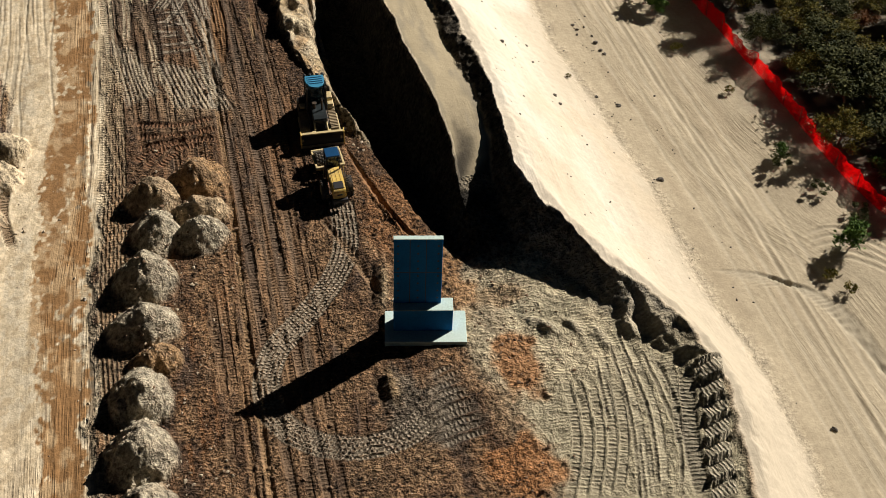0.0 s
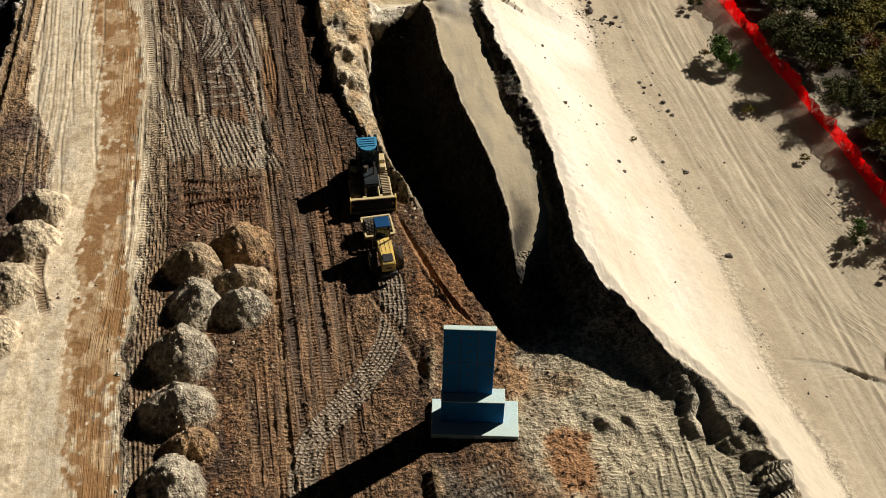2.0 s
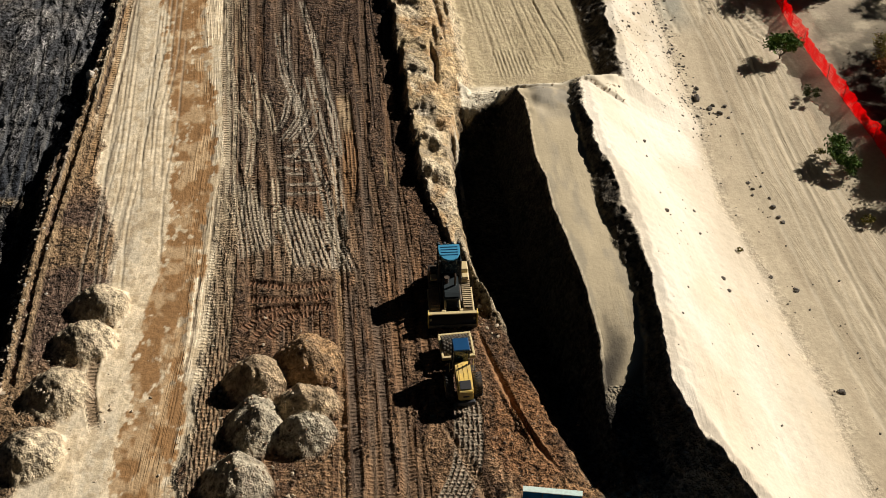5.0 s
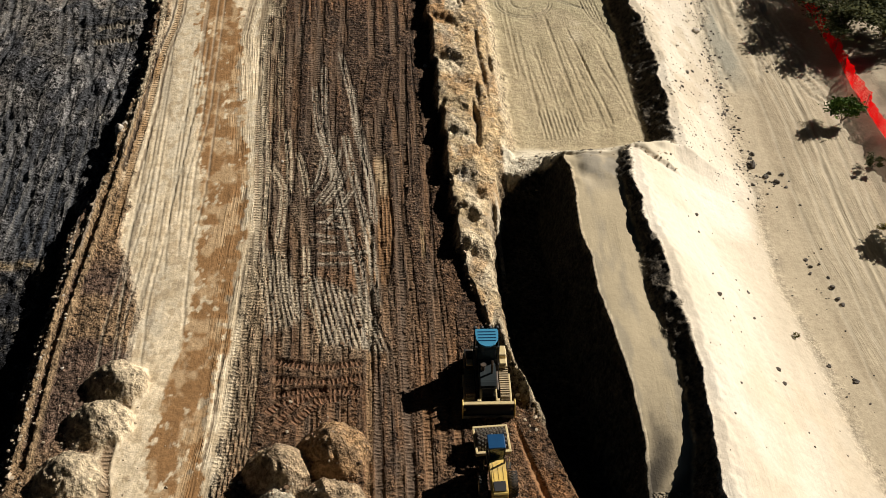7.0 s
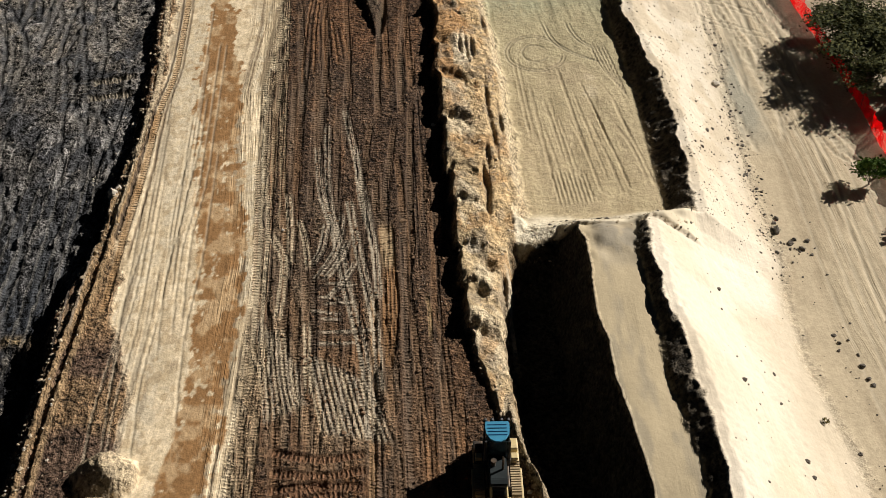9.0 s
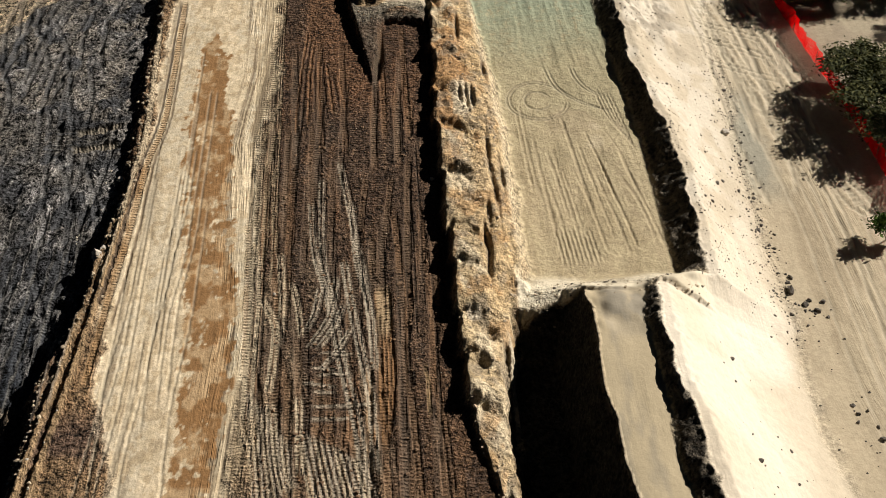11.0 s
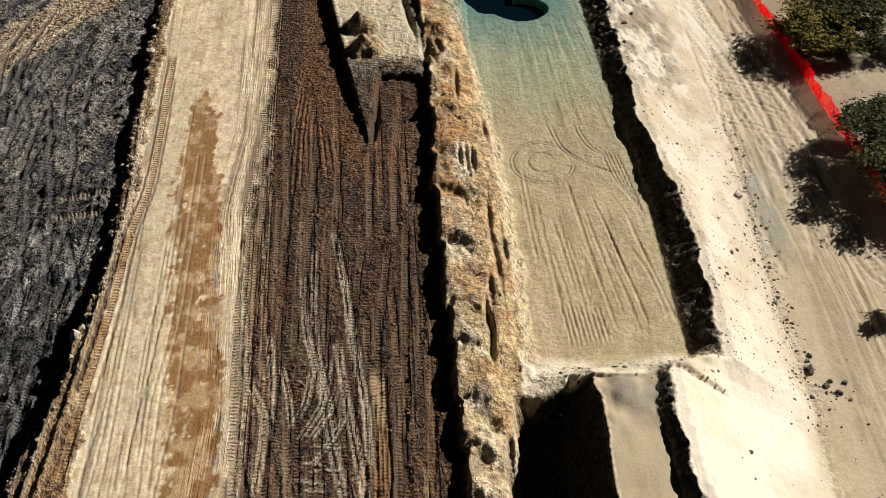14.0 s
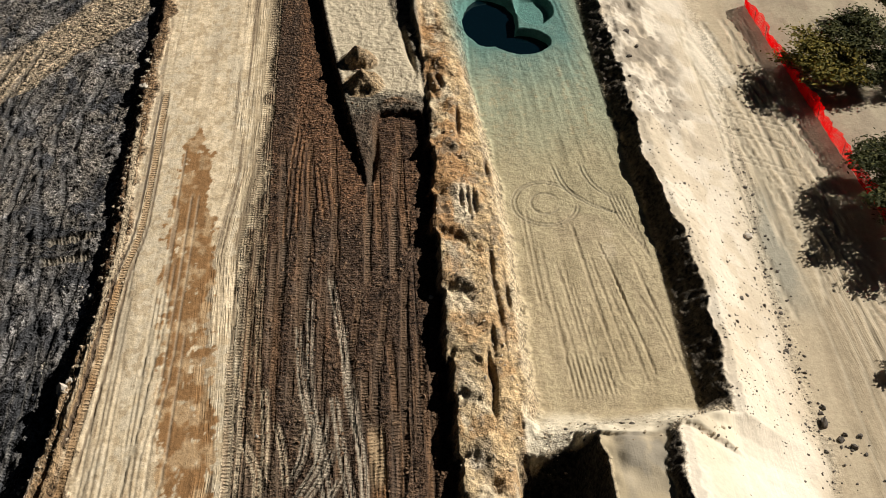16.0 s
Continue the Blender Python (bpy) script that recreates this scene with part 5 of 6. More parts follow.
# ---- concrete abutment wall on its footing ----
TURNED = -11.5
wall = thing("abutment_wall", "tall concrete wall with blue shade in its colour, standing on a stepped footing", "concrete wall", pose(15.0, 58.0, 0, 0, 0, TURNED))
bm = bmesh.new()
part("footing_slab", box(bm, -2.95, -1.0, -0.4, 2.62, 1.95, 0.37, 0.03), CONCRETE, wall, "pale green-grey concrete slab")
bm = bmesh.new()
plinth = part("plinth", box(bm, -2.35, 0.05, 0.37, 1.65, 1.22, 2.31, 0.03), SHADED_CONCRETE, wall, "concrete plinth block with blue shade in its colour")
# thin top slab, added to give the plinth its sunlit colour
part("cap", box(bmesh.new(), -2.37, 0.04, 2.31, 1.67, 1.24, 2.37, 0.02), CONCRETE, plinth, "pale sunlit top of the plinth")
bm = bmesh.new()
part("wall_body", box(bm, -2.33, 0.75, 2.37, 0.85, 1.08, 8.2, 0.03), SHADED_CONCRETE, wall)
# thin top strip, added to carry the wall's lit colour
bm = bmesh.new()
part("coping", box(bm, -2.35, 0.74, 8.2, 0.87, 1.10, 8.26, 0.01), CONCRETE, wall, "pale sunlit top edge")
for x in (-1.27, -0.21):
    bm = bmesh.new()
    part("panel_joint", box(bm, x - 0.025, 0.735, 2.4, x + 0.025, 0.76, 8.19), JOINT, wall)
bm = bmesh.new()
part("panel_joint", box(bm, -2.32, 0.738, 5.25, 0.84, 0.76, 5.3), JOINT, wall)
tie_mesh = None
for x in (-2.05, -0.74, 0.58):
    for k in range(8):
        z = 2.9 + 0.68 * k
        m = Matrix.Translation((x, 0.745, z))
        if tie_mesh is None:
            bm = bmesh.new()
            cyl(bm, (0, -0.02, 0), (0, 0.02, 0), 0.075, None, 8)
            tie_mesh = part("tie_hole", bm, JOINT, wall)
            tie_mesh.matrix_basis = m
        else:
            again(tie_mesh, wall, m)


# ---- bulldozer, its blade towards -y ----
def bulldozer(m):
    top = thing("bulldozer", "yellow crawler bulldozer with a blue cab roof, parked on brown fill", "bulldozer", m)
    bm = bmesh.new()
    sweep(bm, [(-1.85, 0.75), (-1.95, 1.9), (-1.6, 2.05), (0.35, 2.1), (0.35, 0.75)], -0.55, 0.55)
    bmesh.ops.bevel(bm, geom=bm.edges[:], offset=0.05, segments=2, affect="EDGES")
    hood = part("hood", bm, SHADED_HOOD, top, "engine hood with shadow put into its dark colour")
    bm = bmesh.new()
    for k in range(7):
        box(bm, -0.42, -2.0, 0.95 + 0.13 * k, 0.42, -1.9, 1.02 + 0.13 * k)
    part("grille", bm, BLACK_PAINT, hood)
    bm = bmesh.new()
    cyl(bm, (0.28, -0.9, 2.05), (0.28, -0.9, 2.95), 0.075)
    cyl(bm, (0.28, -0.9, 2.95), (0.28, -0.75, 3.1), 0.07)
    part("exhaust_stack", bm, DARK_STEEL, hood)
    bm = bmesh.new()
    cyl(bm, (-0.28, -0.6, 2.05), (-0.28, -0.6, 2.5), 0.13)
    cyl(bm, (-0.28, -0.6, 2.5), (-0.28, -0.6, 2.58), 0.19)
    part("air_intake", bm, DARK_STEEL, hood)
    bm = bmesh.new()
    box(bm, -0.75, -1.6, 0.45, 0.75, 2.0, 1.2, 0.06)
    part("chassis", bm, DARK_STEEL, top)
    cab = part("cab", box(bmesh.new(), -0.85, 0.1, 1.2, 0.85, 1.75, 1.75, 0.05), BLACK_PAINT, top)
    for x, y in ((-0.74, 0.2), (0.74, 0.2), (-0.74, 1.62), (0.74, 1.62)):
        part("cab_post", box(bmesh.new(), x - 0.07, y - 0.07, 1.75, x + 0.07, y + 0.07, 3.42, 0.015), BLACK_PAINT, cab)
    for a in ((-0.66, 0.19, 0.66, 0.21), (-0.66, 1.61, 0.66, 1.63), (-0.75, 0.28, -0.73, 1.54), (0.73, 0.28, 0.75, 1.54)):
        part("cab_window", box(bmesh.new(), a[0], a[1], 1.76, a[2], a[3], 3.40), GLASS, cab)
    bm = bmesh.new()
    for x, y in ((-0.74, 0.75), (-0.5, 0.28), (-0.16, 0.08), (0.16, 0.08), (0.5, 0.28), (0.74, 0.75), (0.78, 1.3), (0.74, 1.72), (-0.74, 1.72), (-0.78, 1.3)):
        bm.verts.new((x, y, 3.42))
    bm.verts.ensure_lookup_table()
    f = bm.faces.new(bm.verts[:])
    top_face = bmesh.ops.extrude_face_region(bm, geom=[f])
    bmesh.ops.translate(bm, verts=[v for v in top_face["geom"] if isinstance(v, bmesh.types.BMVert)], vec=(0, 0, 0.14))
    bmesh.ops.bevel(bm, geom=bm.edges[:], offset=0.03, segments=2, affect="EDGES")
    part("cab_roof", bm, BLUE_ROOF, cab, "blue painted roof")
    for k in range(4):
        part("roof_rib", box(bmesh.new(), -0.60, 0.58 + 0.27 * k, 3.565, 0.60, 0.63 + 0.27 * k, 3.60, 0.01), DEEP_BLUE, cab)
    for x in (-0.72, -0.28, 0.28, 0.72):
        part("work_lamp", cyl(bmesh.new(), (x, 1.74, 3.50), (x, 1.92, 3.50), 0.13), BLACK_PAINT, cab)
    for s in (-1, 1):
        # left fender and tank: the cab's shadow is put in as dark steel
        part("fender", box(bmesh.new(), s * 0.82, 0.35, 1.12, s * 1.42, 2.05, 1.30, 0.04), PALE_YELLOW if s > 0 else DARK_STEEL, top)
        part("fuel_tank", box(bmesh.new(), s * 0.86, 1.05, 1.30, s * 1.36, 1.9 if s > 0 else 1.5, 1.72, 0.06), PALE_YELLOW if s > 0 else DARK_STEEL, top)
        part("tool_box", box(bmesh.new(), s * 0.90, 0.40, 1.30, s * 1.34, 0.85, 1.55, 0.04), PALE_YELLOW, top)
        # crawler: frame, wheels and shoes
        track = part("crawler", box(bmesh.new(), s * 1.0, -1.6, 0.30, s * 1.28, 1.6, 0.72, 0.05), DARK_STEEL, top)
        for y, z, r in ((-1.75, 0.50, 0.40), (1.75, 0.52, 0.42), (-1.0, 0.26, 0.17), (-0.5, 0.26, 0.17), (0.0, 0.26, 0.17), (0.5, 0.26, 0.17), (1.0, 0.26, 0.17)):
            part("track_wheel", cyl(bmesh.new(), (s * 0.98, y, z), (s * 1.30, y, z), r, None, 20), DARK_STEEL, track)
        shoe = None
        straight, r = 3.5, 0.50
        total = 2 * straight + 2 * math.pi * r
        n = 52
        for k in range(n):
            u = k / n * total
            if u < straight:
                y, z, a = -1.75 + u, 1.0, 0
            elif u < straight + math.pi * r:
                q = (u - straight) / r
                y, z, a = 1.75 + r * math.sin(q), 0.5 + r * math.cos(q), -q
            elif u < 2 * straight + math.pi * r:
                y, z, a = 1.75 - (u - straight - math.pi * r), 0.0, math.pi
            else:
                q = (u - 2 * straight - math.pi * r) / r
                y, z, a = -1.75 - r * math.sin(q), 0.5 - r * math.cos(q), math.pi - q
            mm = Matrix.Translation((s * 1.14, y, z + 0.03)) @ Matrix.Rotation(a, 4, "X")
            if shoe is None:
                bm = bmesh.new()
                box(bm, -0.31, -0.085, -0.03, 0.31, 0.085, 0.0)
                box(bm, -0.31, -0.085, 0.0, 0.31, -0.055, 0.055)
                shoe = part("track_shoe", bm, TRACK_STEEL, track)
                shoe.matrix_basis = mm
            else:
                again(shoe, track, mm)
        part("push_arm", box(bmesh.new(), s * 1.46, -2.75, 0.42, s * 1.60, 0.3, 0.66, 0.03), PALE_YELLOW, top)
        bm = bmesh.new()
        cyl(bm, (s * 0.45, -1.6, 1.75), (s * 0.5, -2.35, 1.2), 0.085)
        cyl(bm, (s * 0.5, -2.35, 1.2), (s * 0.55, -2.72, 0.95), 0.05)
        part("lift_cylinder", bm, PALE_YELLOW, top)
    # blade: a curved plate with side plates and a pale top rail
    arc = [(-2.98 + 0.28 * (1 - ((k - 3.5) / 4.5) ** 2) * 1.0, 0.05 + 0.15 * k) for k in range(9)]
    outline = arc + [(y + 0.09, z) for y, z in arc[::-1]]
    # black on the blade stands for the shade on its front
    blade = part("blade", sweep(bmesh.new(), outline, -1.7, 1.7), BLACK_PAINT, top, "curved steel blade")
    part("blade_top_rail", box(bmesh.new(), -1.72, -2.98, 1.24, 1.72, -2.72, 1.34, 0.03), PALE_YELLOW, blade, "pale yellow top rail")
    part("cutting_edge", box(bmesh.new(), -1.71, -3.02, 0.0, 1.71, -2.94, 0.22, 0.01), BRIGHT_STEEL, blade)
    for s in (-1, 1):
        part("blade_end_plate", box(bmesh.new(), s * 1.66, -3.06, 0.04, s * 1.74, -2.55, 1.36, 0.02), YELLOW, blade)
        part("blade_brace", box(bmesh.new(), s * 0.5, -2.58, 0.5, s * 0.75, -2.35, 1.2, 0.03), PALE_YELLOW, blade)
    bm = bmesh.new()
    box(bm, -0.95, 2.35, 0.75, 0.95, 2.6, 1.05, 0.04)
    box(bm, -0.5, 1.95, 0.7, -0.3, 2.4, 0.9)
    box(bm, 0.3, 1.95, 0.7, 0.5, 2.4, 0.9)
    ripper = part("ripper_beam", bm, DARK_STEEL, top)
    for x in (-0.8, 0.0, 0.8):
        part("ripper_shank", sweep(bmesh.new(), [(2.42, 1.15), (2.58, 1.15), (2.66, 0.5), (2.5, 0.22), (2.44, 0.5)], x - 0.05, x + 0.05), DARK_STEEL, ripper)
    return top


bulldozer(pose(11.45, 82.55, 0.0, 0, 0, -1.5))


# ---- padfoot compactor, its drum towards +y ----
def compactor(m):
    top = thing("soil_compactor", "yellow padfoot soil compactor with a blue cab roof behind the bulldozer", "roller", m)
    frame_part = part("drum_frame", box(bmesh.new(), -1.12, 2.42, 0.72, 1.12, 2.60, 1.02, 0.04), PALE_YELLOW, top, "pale yellow drum yoke")
    for s in (-1, 1):
        part("frame_side", box(bmesh.new(), s * 0.98, 0.45, 0.72, s * 1.14, 2.44, 1.0, 0.03), PALE_YELLOW, frame_part)
    part("frame_rear_beam", box(bmesh.new(), -1.12, 0.35, 0.72, 1.12, 0.55, 1.0, 0.03), PALE_YELLOW, frame_part)
    drum = part("drum", cyl(bmesh.new(), (-0.95, 1.5, 0.74), (0.95, 1.5, 0.74), 0.66, None, 36), DARK_STEEL, top, "muddy steel drum")
    pad = None
    for i in range(9):
        for k in range(16):
            a = 2 * math.pi * (k + 0.5 * (i % 2)) / 16
            mm = Matrix.Translation((-0.84 + 0.21 * i, 1.5, 0.74)) @ Matrix.Rotation(a, 4, "X") @ Matrix.Translation((0, 0, 0.66))
            if pad is None:
                bm = bmesh.new()
                bmesh.ops.create_cone(bm, cap_ends=True, segments=4, radius1=0.10, radius2=0.06, depth=0.10, matrix=Matrix.Translation((0, 0, 0.05)) @ Matrix.Rotation(math.pi / 4, 4, "Z"))
                pad = part("drum_pad", bm, BRIGHT_STEEL, drum)
                pad.matrix_basis = mm
            else:
                again(pad, drum, mm)
    for k in range(9):
        part("scraper_tooth", box(bmesh.new(), -0.92 + 0.21 * k, 2.28, 0.86, -0.82 + 0.21 * k, 2.44, 1.0), BRIGHT_STEEL, frame_part)
    for turned in (frame_part, drum):
        turned.matrix_basis = Matrix.Rotation(radians(1.5), 4, "Z")
    part("articulation", box(bmesh.new(), -0.35, -0.2, 0.5, 0.35, 0.45, 1.0, 0.05), DARK_STEEL, top)
    cab = part("cab", box(bmesh.new(), -0.55, -0.9, 0.95, 0.55, 0.3, 1.55, 0.05), BLACK_PAINT, top)
    for x, y in ((-0.48, 0.22), (0.48, 0.22), (-0.48, -0.78), (0.48, -0.78)):
        part("cab_post", box(bmesh.new(), x - 0.05, y - 0.05, 1.55, x + 0.05, y + 0.05, 2.78, 0.01), BLACK_PAINT, cab)
    for a in ((-0.43, 0.21, 0.43, 0.23), (-0.43, -0.79, 0.43, -0.77), (-0.49, -0.73, -0.47, 0.17), (0.47, -0.73, 0.49, 0.17)):
        part("cab_window", box(bmesh.new(), a[0], a[1], 1.56, a[2], a[3], 2.76), GLASS, cab)
    part("cab_roof", box(bmesh.new(), -0.54, -0.84, 2.78, 0.54, 0.28, 2.93, 0.05), DEEP_BLUE, cab, "blue painted roof")
    part("seat", box(bmesh.new(), -0.25, -0.6, 1.55, 0.25, -0.1, 2.05, 0.06), BLACK_PAINT, cab)
    bm = bmesh.new()
    sweep(bm, [(-0.98, 0.85), (-0.98, 2.02), (-1.3, 2.02), (-3.25, 1.72), (-3.42, 1.55), (-3.42, 0.85)], -0.5, 0.5)
    bmesh.ops.bevel(bm, geom=bm.edges[:], offset=0.07, segments=2, affect="EDGES")
    hood = part("engine_hood", bm, YELLOW, top)
    bm = bmesh.new()
    sweep(bm, [(-2.55, 1.838), (-2.55, 1.868), (-3.2, 1.768), (-3.2, 1.738)], -0.36, 0.36)
    part("radiator_grille", bm, BLACK_PAINT, hood)
    for k in range(3):
        x = -0.3 + 0.3 * k
        part("hood_rib", sweep(bmesh.new(), [(-1.25, 2.02), (-1.25, 2.05), (-2.45, 1.865), (-2.45, 1.835)], x - 0.02, x + 0.02), YELLOW, hood)
    part("maker_bar", box(bmesh.new(), -0.2, -3.44, 1.2, 0.2, -3.425, 1.33), BLACK_PAINT, hood, "dark lettering bar")
    part("counterweight", box(bmesh.new(), -0.6, -3.62, 0.6, 0.6, -3.3, 0.9, 0.06), BLACK_PAINT, top)
    part("exhaust_pipe", cyl(bmesh.new(), (0.42, -1.3, 2.0), (0.42, -1.3, 2.55), 0.06), DARK_STEEL, hood)
    for s in (-1, 1):
        bm = bmesh.new()
        cyl(bm, (s * 0.68, -1.95, 0.75), (s * 1.20, -1.95, 0.75), 0.75, None, 30)
        bmesh.ops.bevel(bm, geom=[e for e in bm.edges if len(e.link_faces) == 2 and abs(e.verts[0].co.x - e.verts[1].co.x) < 1e-4], offset=0.1, segments=2, affect="EDGES")
        wheel = part("wheel", bm, RUBBER, top, "muddy black tyre")
        lug = None
        for k in range(24):
            for side in (-1, 1):
                a = 2 * math.pi * (k + 0.25 * side) / 24
                mm = Matrix.Translation((s * 0.94 + side * 0.13, -1.95, 0.75)) @ Matrix.Rotation(a, 4, "X") @ Matrix.Translation((0, 0, 0.75)) @ Matrix.Rotation(side * 0.6, 4, "Z")
                if lug is None:
                    lug = part("tyre_lug", box(bmesh.new(), -0.15, -0.03, -0.03, 0.15, 0.03, 0.045), RUBBER, wheel)
                    lug.matrix_basis = mm
                else:
                    again(lug, wheel, mm)
        part("rim", cyl(bmesh.new(), (s * 1.10, -1.95, 0.75), (s * 1.215, -1.95, 0.75), 0.36, None, 20), PALE_YELLOW, wheel)
        part("step", box(bmesh.new(), s * 0.70, -0.7, 0.62, s * 1.0, -0.2, 0.68, 0.01), DARK_STEEL, top)
        part("handrail", cyl(bmesh.new(), (s * 0.78, -0.9, 1.0), (s * 0.78, -0.9, 2.0), 0.025, None, 8), PALE_YELLOW, top)
    return top


compactor(pose(11.38, 75.5, 0.0, 0, 0, 1.0))

# ---- water in the far hole ----
bm = bmesh.new()
bmesh.ops.create_circle(bm, cap_ends=True, segments=48, radius=1.0, matrix=Matrix.Translation((18.4, 162.0, -2.05)) @ Matrix.Diagonal((5.2, 7.6, 1, 1)))
me = bpy.data.meshes.new("water")
bm.to_mesh(me)
bm.free()
me.materials.append(WATER)
tagged(new("water", me), "dark teal water lying in a dug hole", "water", kind="structure")

# ---- red barrier mesh fence ----
FENCE = [(56.6, 62.0), (54.8, 68.2), (53.8, 72.2), (53.3, 78.0), (52.8, 85.0), (52.1, 92.4), (51.3, 99.8), (50.7, 106.0), (49.8, 113.8), (49.3, 120.0), (49.2, 126.0), (48.9, 132.5), (48.1, 141.2), (47.4, 149.0), (46.8, 156.0), (46.2, 162.0), (45.3, 172.0)]
run = smooth_path(FENCE, 10)
posts, gap = [run[0]], 0.0
for a, b in zip(run[:-1], run[1:]):
    gap += math.dist(a, b)
    if gap >= 2.6:
        posts.append(b)
        gap = 0.0
fence = thing("barrier_fence", "sagging red plastic mesh barrier fence on thin posts", "fence", Matrix.Identity(4))
post_mesh = None
frng = random.Random(11)
for i, (x, y) in enumerate(posts):
    z = height(x, y)
    mm = pose(x, y, z, frng.uniform(-5, 5), frng.uniform(-5, 5), 0)
    if post_mesh is None:
        post_mesh = part("post", cyl(bmesh.new(), (0, 0, -0.4), (0, 0, 1.6), 0.03, None, 6), POST_STEEL, fence)
        post_mesh.matrix_basis = mm
    else:
        again(post_mesh, fence, mm)
run_on = 0.0
for a, b in zip(posts[:-1], posts[1:]):
    length = math.dist(a, b)
    d = Vector((b[0] - a[0], b[1] - a[1], 0)).normalized()
    side = Vector((d.y, -d.x, 0))
    cols, rows = 24, 20
    sag, lean, phase, tall = frng.uniform(0.05, 0.35), frng.uniform(-0.25, 0.3), run_on, 1.6
    run_on += length

    def at_net(u, v):
        x, y = a[0] + (b[0] - a[0]) * u, a[1] + (b[1] - a[1]) * u
        bulge = 4 * u * (1 - u)
        way = phase + length * u
        off = lean * v * bulge + (0.14 * math.sin(0.8 * way) + 0.09 * math.sin(2.9 * way) + 0.05 * math.sin(7.1 * way + 5 * v)) * (0.3 + v)
        z = height(x, y) + 0.03 + (tall - sag * bulge) * v + 0.04 * math.sin(1.7 * way)
        return Vector((x, y, z)) + side * off

    bm = bmesh.new()

    def strand(p, q, w, upright):
        along_ = (q - p).normalized()
        across = (d if upright else Vector((0, 0, 1))) * w
        vs = [bm.verts.new(t) for t in (p - across, p + across, q + across, q - across)]
        bm.faces.new(vs)
        back = [bm.verts.new(v.co + side * 0.012) for v in vs]
        bm.faces.new(back[::-1])

    for r in range(rows + 1):
        for c in range(cols):
            strand(at_net(c / cols, r / rows), at_net((c + 1) / cols, r / rows), 0.019 if r % 4 else 0.032, False)
    for c in range(cols + 1):
        for r in range(rows):
            strand(at_net(c / cols, r / rows), at_net(c / cols, (r + 1) / rows), 0.016, True)
    part("mesh_panel", bm, RED_NET, fence)


# ---- trees and shrubs ----
def limb(bm, a, b, r0, r1, segs=6):
    a, b = Vector(a), Vector(b)
    cyl(bm, a, b, r0, r1, segs)


def plant(name, seed, tall, wide, leaves, leaf_size, clumps, material, trunk_r, low=0.3, label="", category="tree"):
    """A trunk with limbs and a ragged crown of single leaves in clumps."""
    r = random.Random(seed)
    top = tagged(new(name), label, category)
    bm = bmesh.new()
    fork = tall * low
    lean = Vector((r.uniform(-0.2, 0.2) * tall, r.uniform(-0.2, 0.2) * tall, fork))
    limb(bm, (0, 0, -0.3), lean, trunk_r, trunk_r * 0.75, 8)
    centres = []
    for k in range(clumps):
        a = 2 * math.pi * (k + r.uniform(-0.35, 0.35)) / clumps * 2.4
        reach = wide * math.sqrt(r.uniform(0.04, 1.0)) * 0.85
        tip = Vector((lean.x + math.cos(a) * reach, lean.y + math.sin(a) * reach, tall * r.uniform(0.62, 1.0) - 0.28 * tall * (reach / wide) ** 2))
        mid = lean.lerp(tip, 0.5) + Vector((r.uniform(-0.2, 0.2), r.uniform(-0.2, 0.2), r.uniform(-0.1, 0.3) * tall * 0.2))
        limb(bm, lean, mid, trunk_r * 0.5, trunk_r * 0.3, 5)
        limb(bm, mid, tip, trunk_r * 0.3, trunk_r * 0.08, 4)
        centres.append((tip, wide * r.uniform(0.20, 0.40)))
    part("trunk", bm, BARK, top)
    verts, faces = [], []
    per = leaves // clumps
    for c, size in centres:
        for _ in range(per):
            d = Vector((r.gauss(0, 1), r.gauss(0, 1), r.gauss(0, 0.55)))
            p = c + d * size * 0.52
            u = Vector((r.gauss(0, 1), r.gauss(0, 1), r.gauss(0, 0.6))).normalized()
            w = u.orthogonal().normalized()
            w.rotate(Matrix.Rotation(r.uniform(0, 6.28), 3, u))
            s = leaf_size * r.uniform(0.6, 1.5)
            i = len(verts)
            verts += [p - u * s, p + w * s * 0.45, p + u * s, p - w * s * 0.45]
            faces.append((i, i + 1, i + 2, i + 3))
    me = bpy.data.meshes.new("crown")
    me.from_pydata([tuple(v) for v in verts], [], faces)
    me.materials.append(material)
    crown = new("crown", me)
    crown.parent = top
    return top


KINDS = [
    plant("tree", 1, 5.2, 2.9, 6500, 0.145, 17, LEAF_DARK, 0.16, 0.3, "dark green scrub tree with an open ragged crown"),
    plant("tree", 2, 4.4, 2.6, 5700, 0.14, 16, LEAF_OLIVE, 0.14, 0.28, "olive green scrub tree with a loose crown"),
    plant("tree", 3, 5.8, 3.2, 7200, 0.155, 20, LEAF_DARK, 0.18, 0.35, "tall dark scrub tree with thin limbs"),
    plant("tree", 4, 3.2, 2.0, 3735, 0.112, 10, LEAF_DRY, 0.10, 0.25, "low reddish dry scrub tree"),
    plant("tree", 5, 4.2, 2.8, 3735, 0.112, 12, LEAF_OLIVE, 0.15, 0.3, "sparse olive tree with bare spreading limbs"),
]
trng = random.Random(21)
placed = []


def put_tree(k, x, y, s=1.0, low=1.0):
    m = pose(x, y, height(x, y), 0, 0, trng.uniform(0, 360))
    if KINDS[k] not in placed:
        KINDS[k].matrix_basis = m @ Matrix.Diagonal((s, s, s * low, 1))
        tagged(KINDS[k], group="scrub trees beyond the fence")
        placed.append(KINDS[k])
    else:
        c = copy_thing(KINDS[k], m)
        c.matrix_basis = m @ Matrix.Diagonal((s, s, s * low, 1))


def fence_x(y):
    return float(np.interp(y, [p[1] for p in FENCE], [p[0] for p in FENCE]))


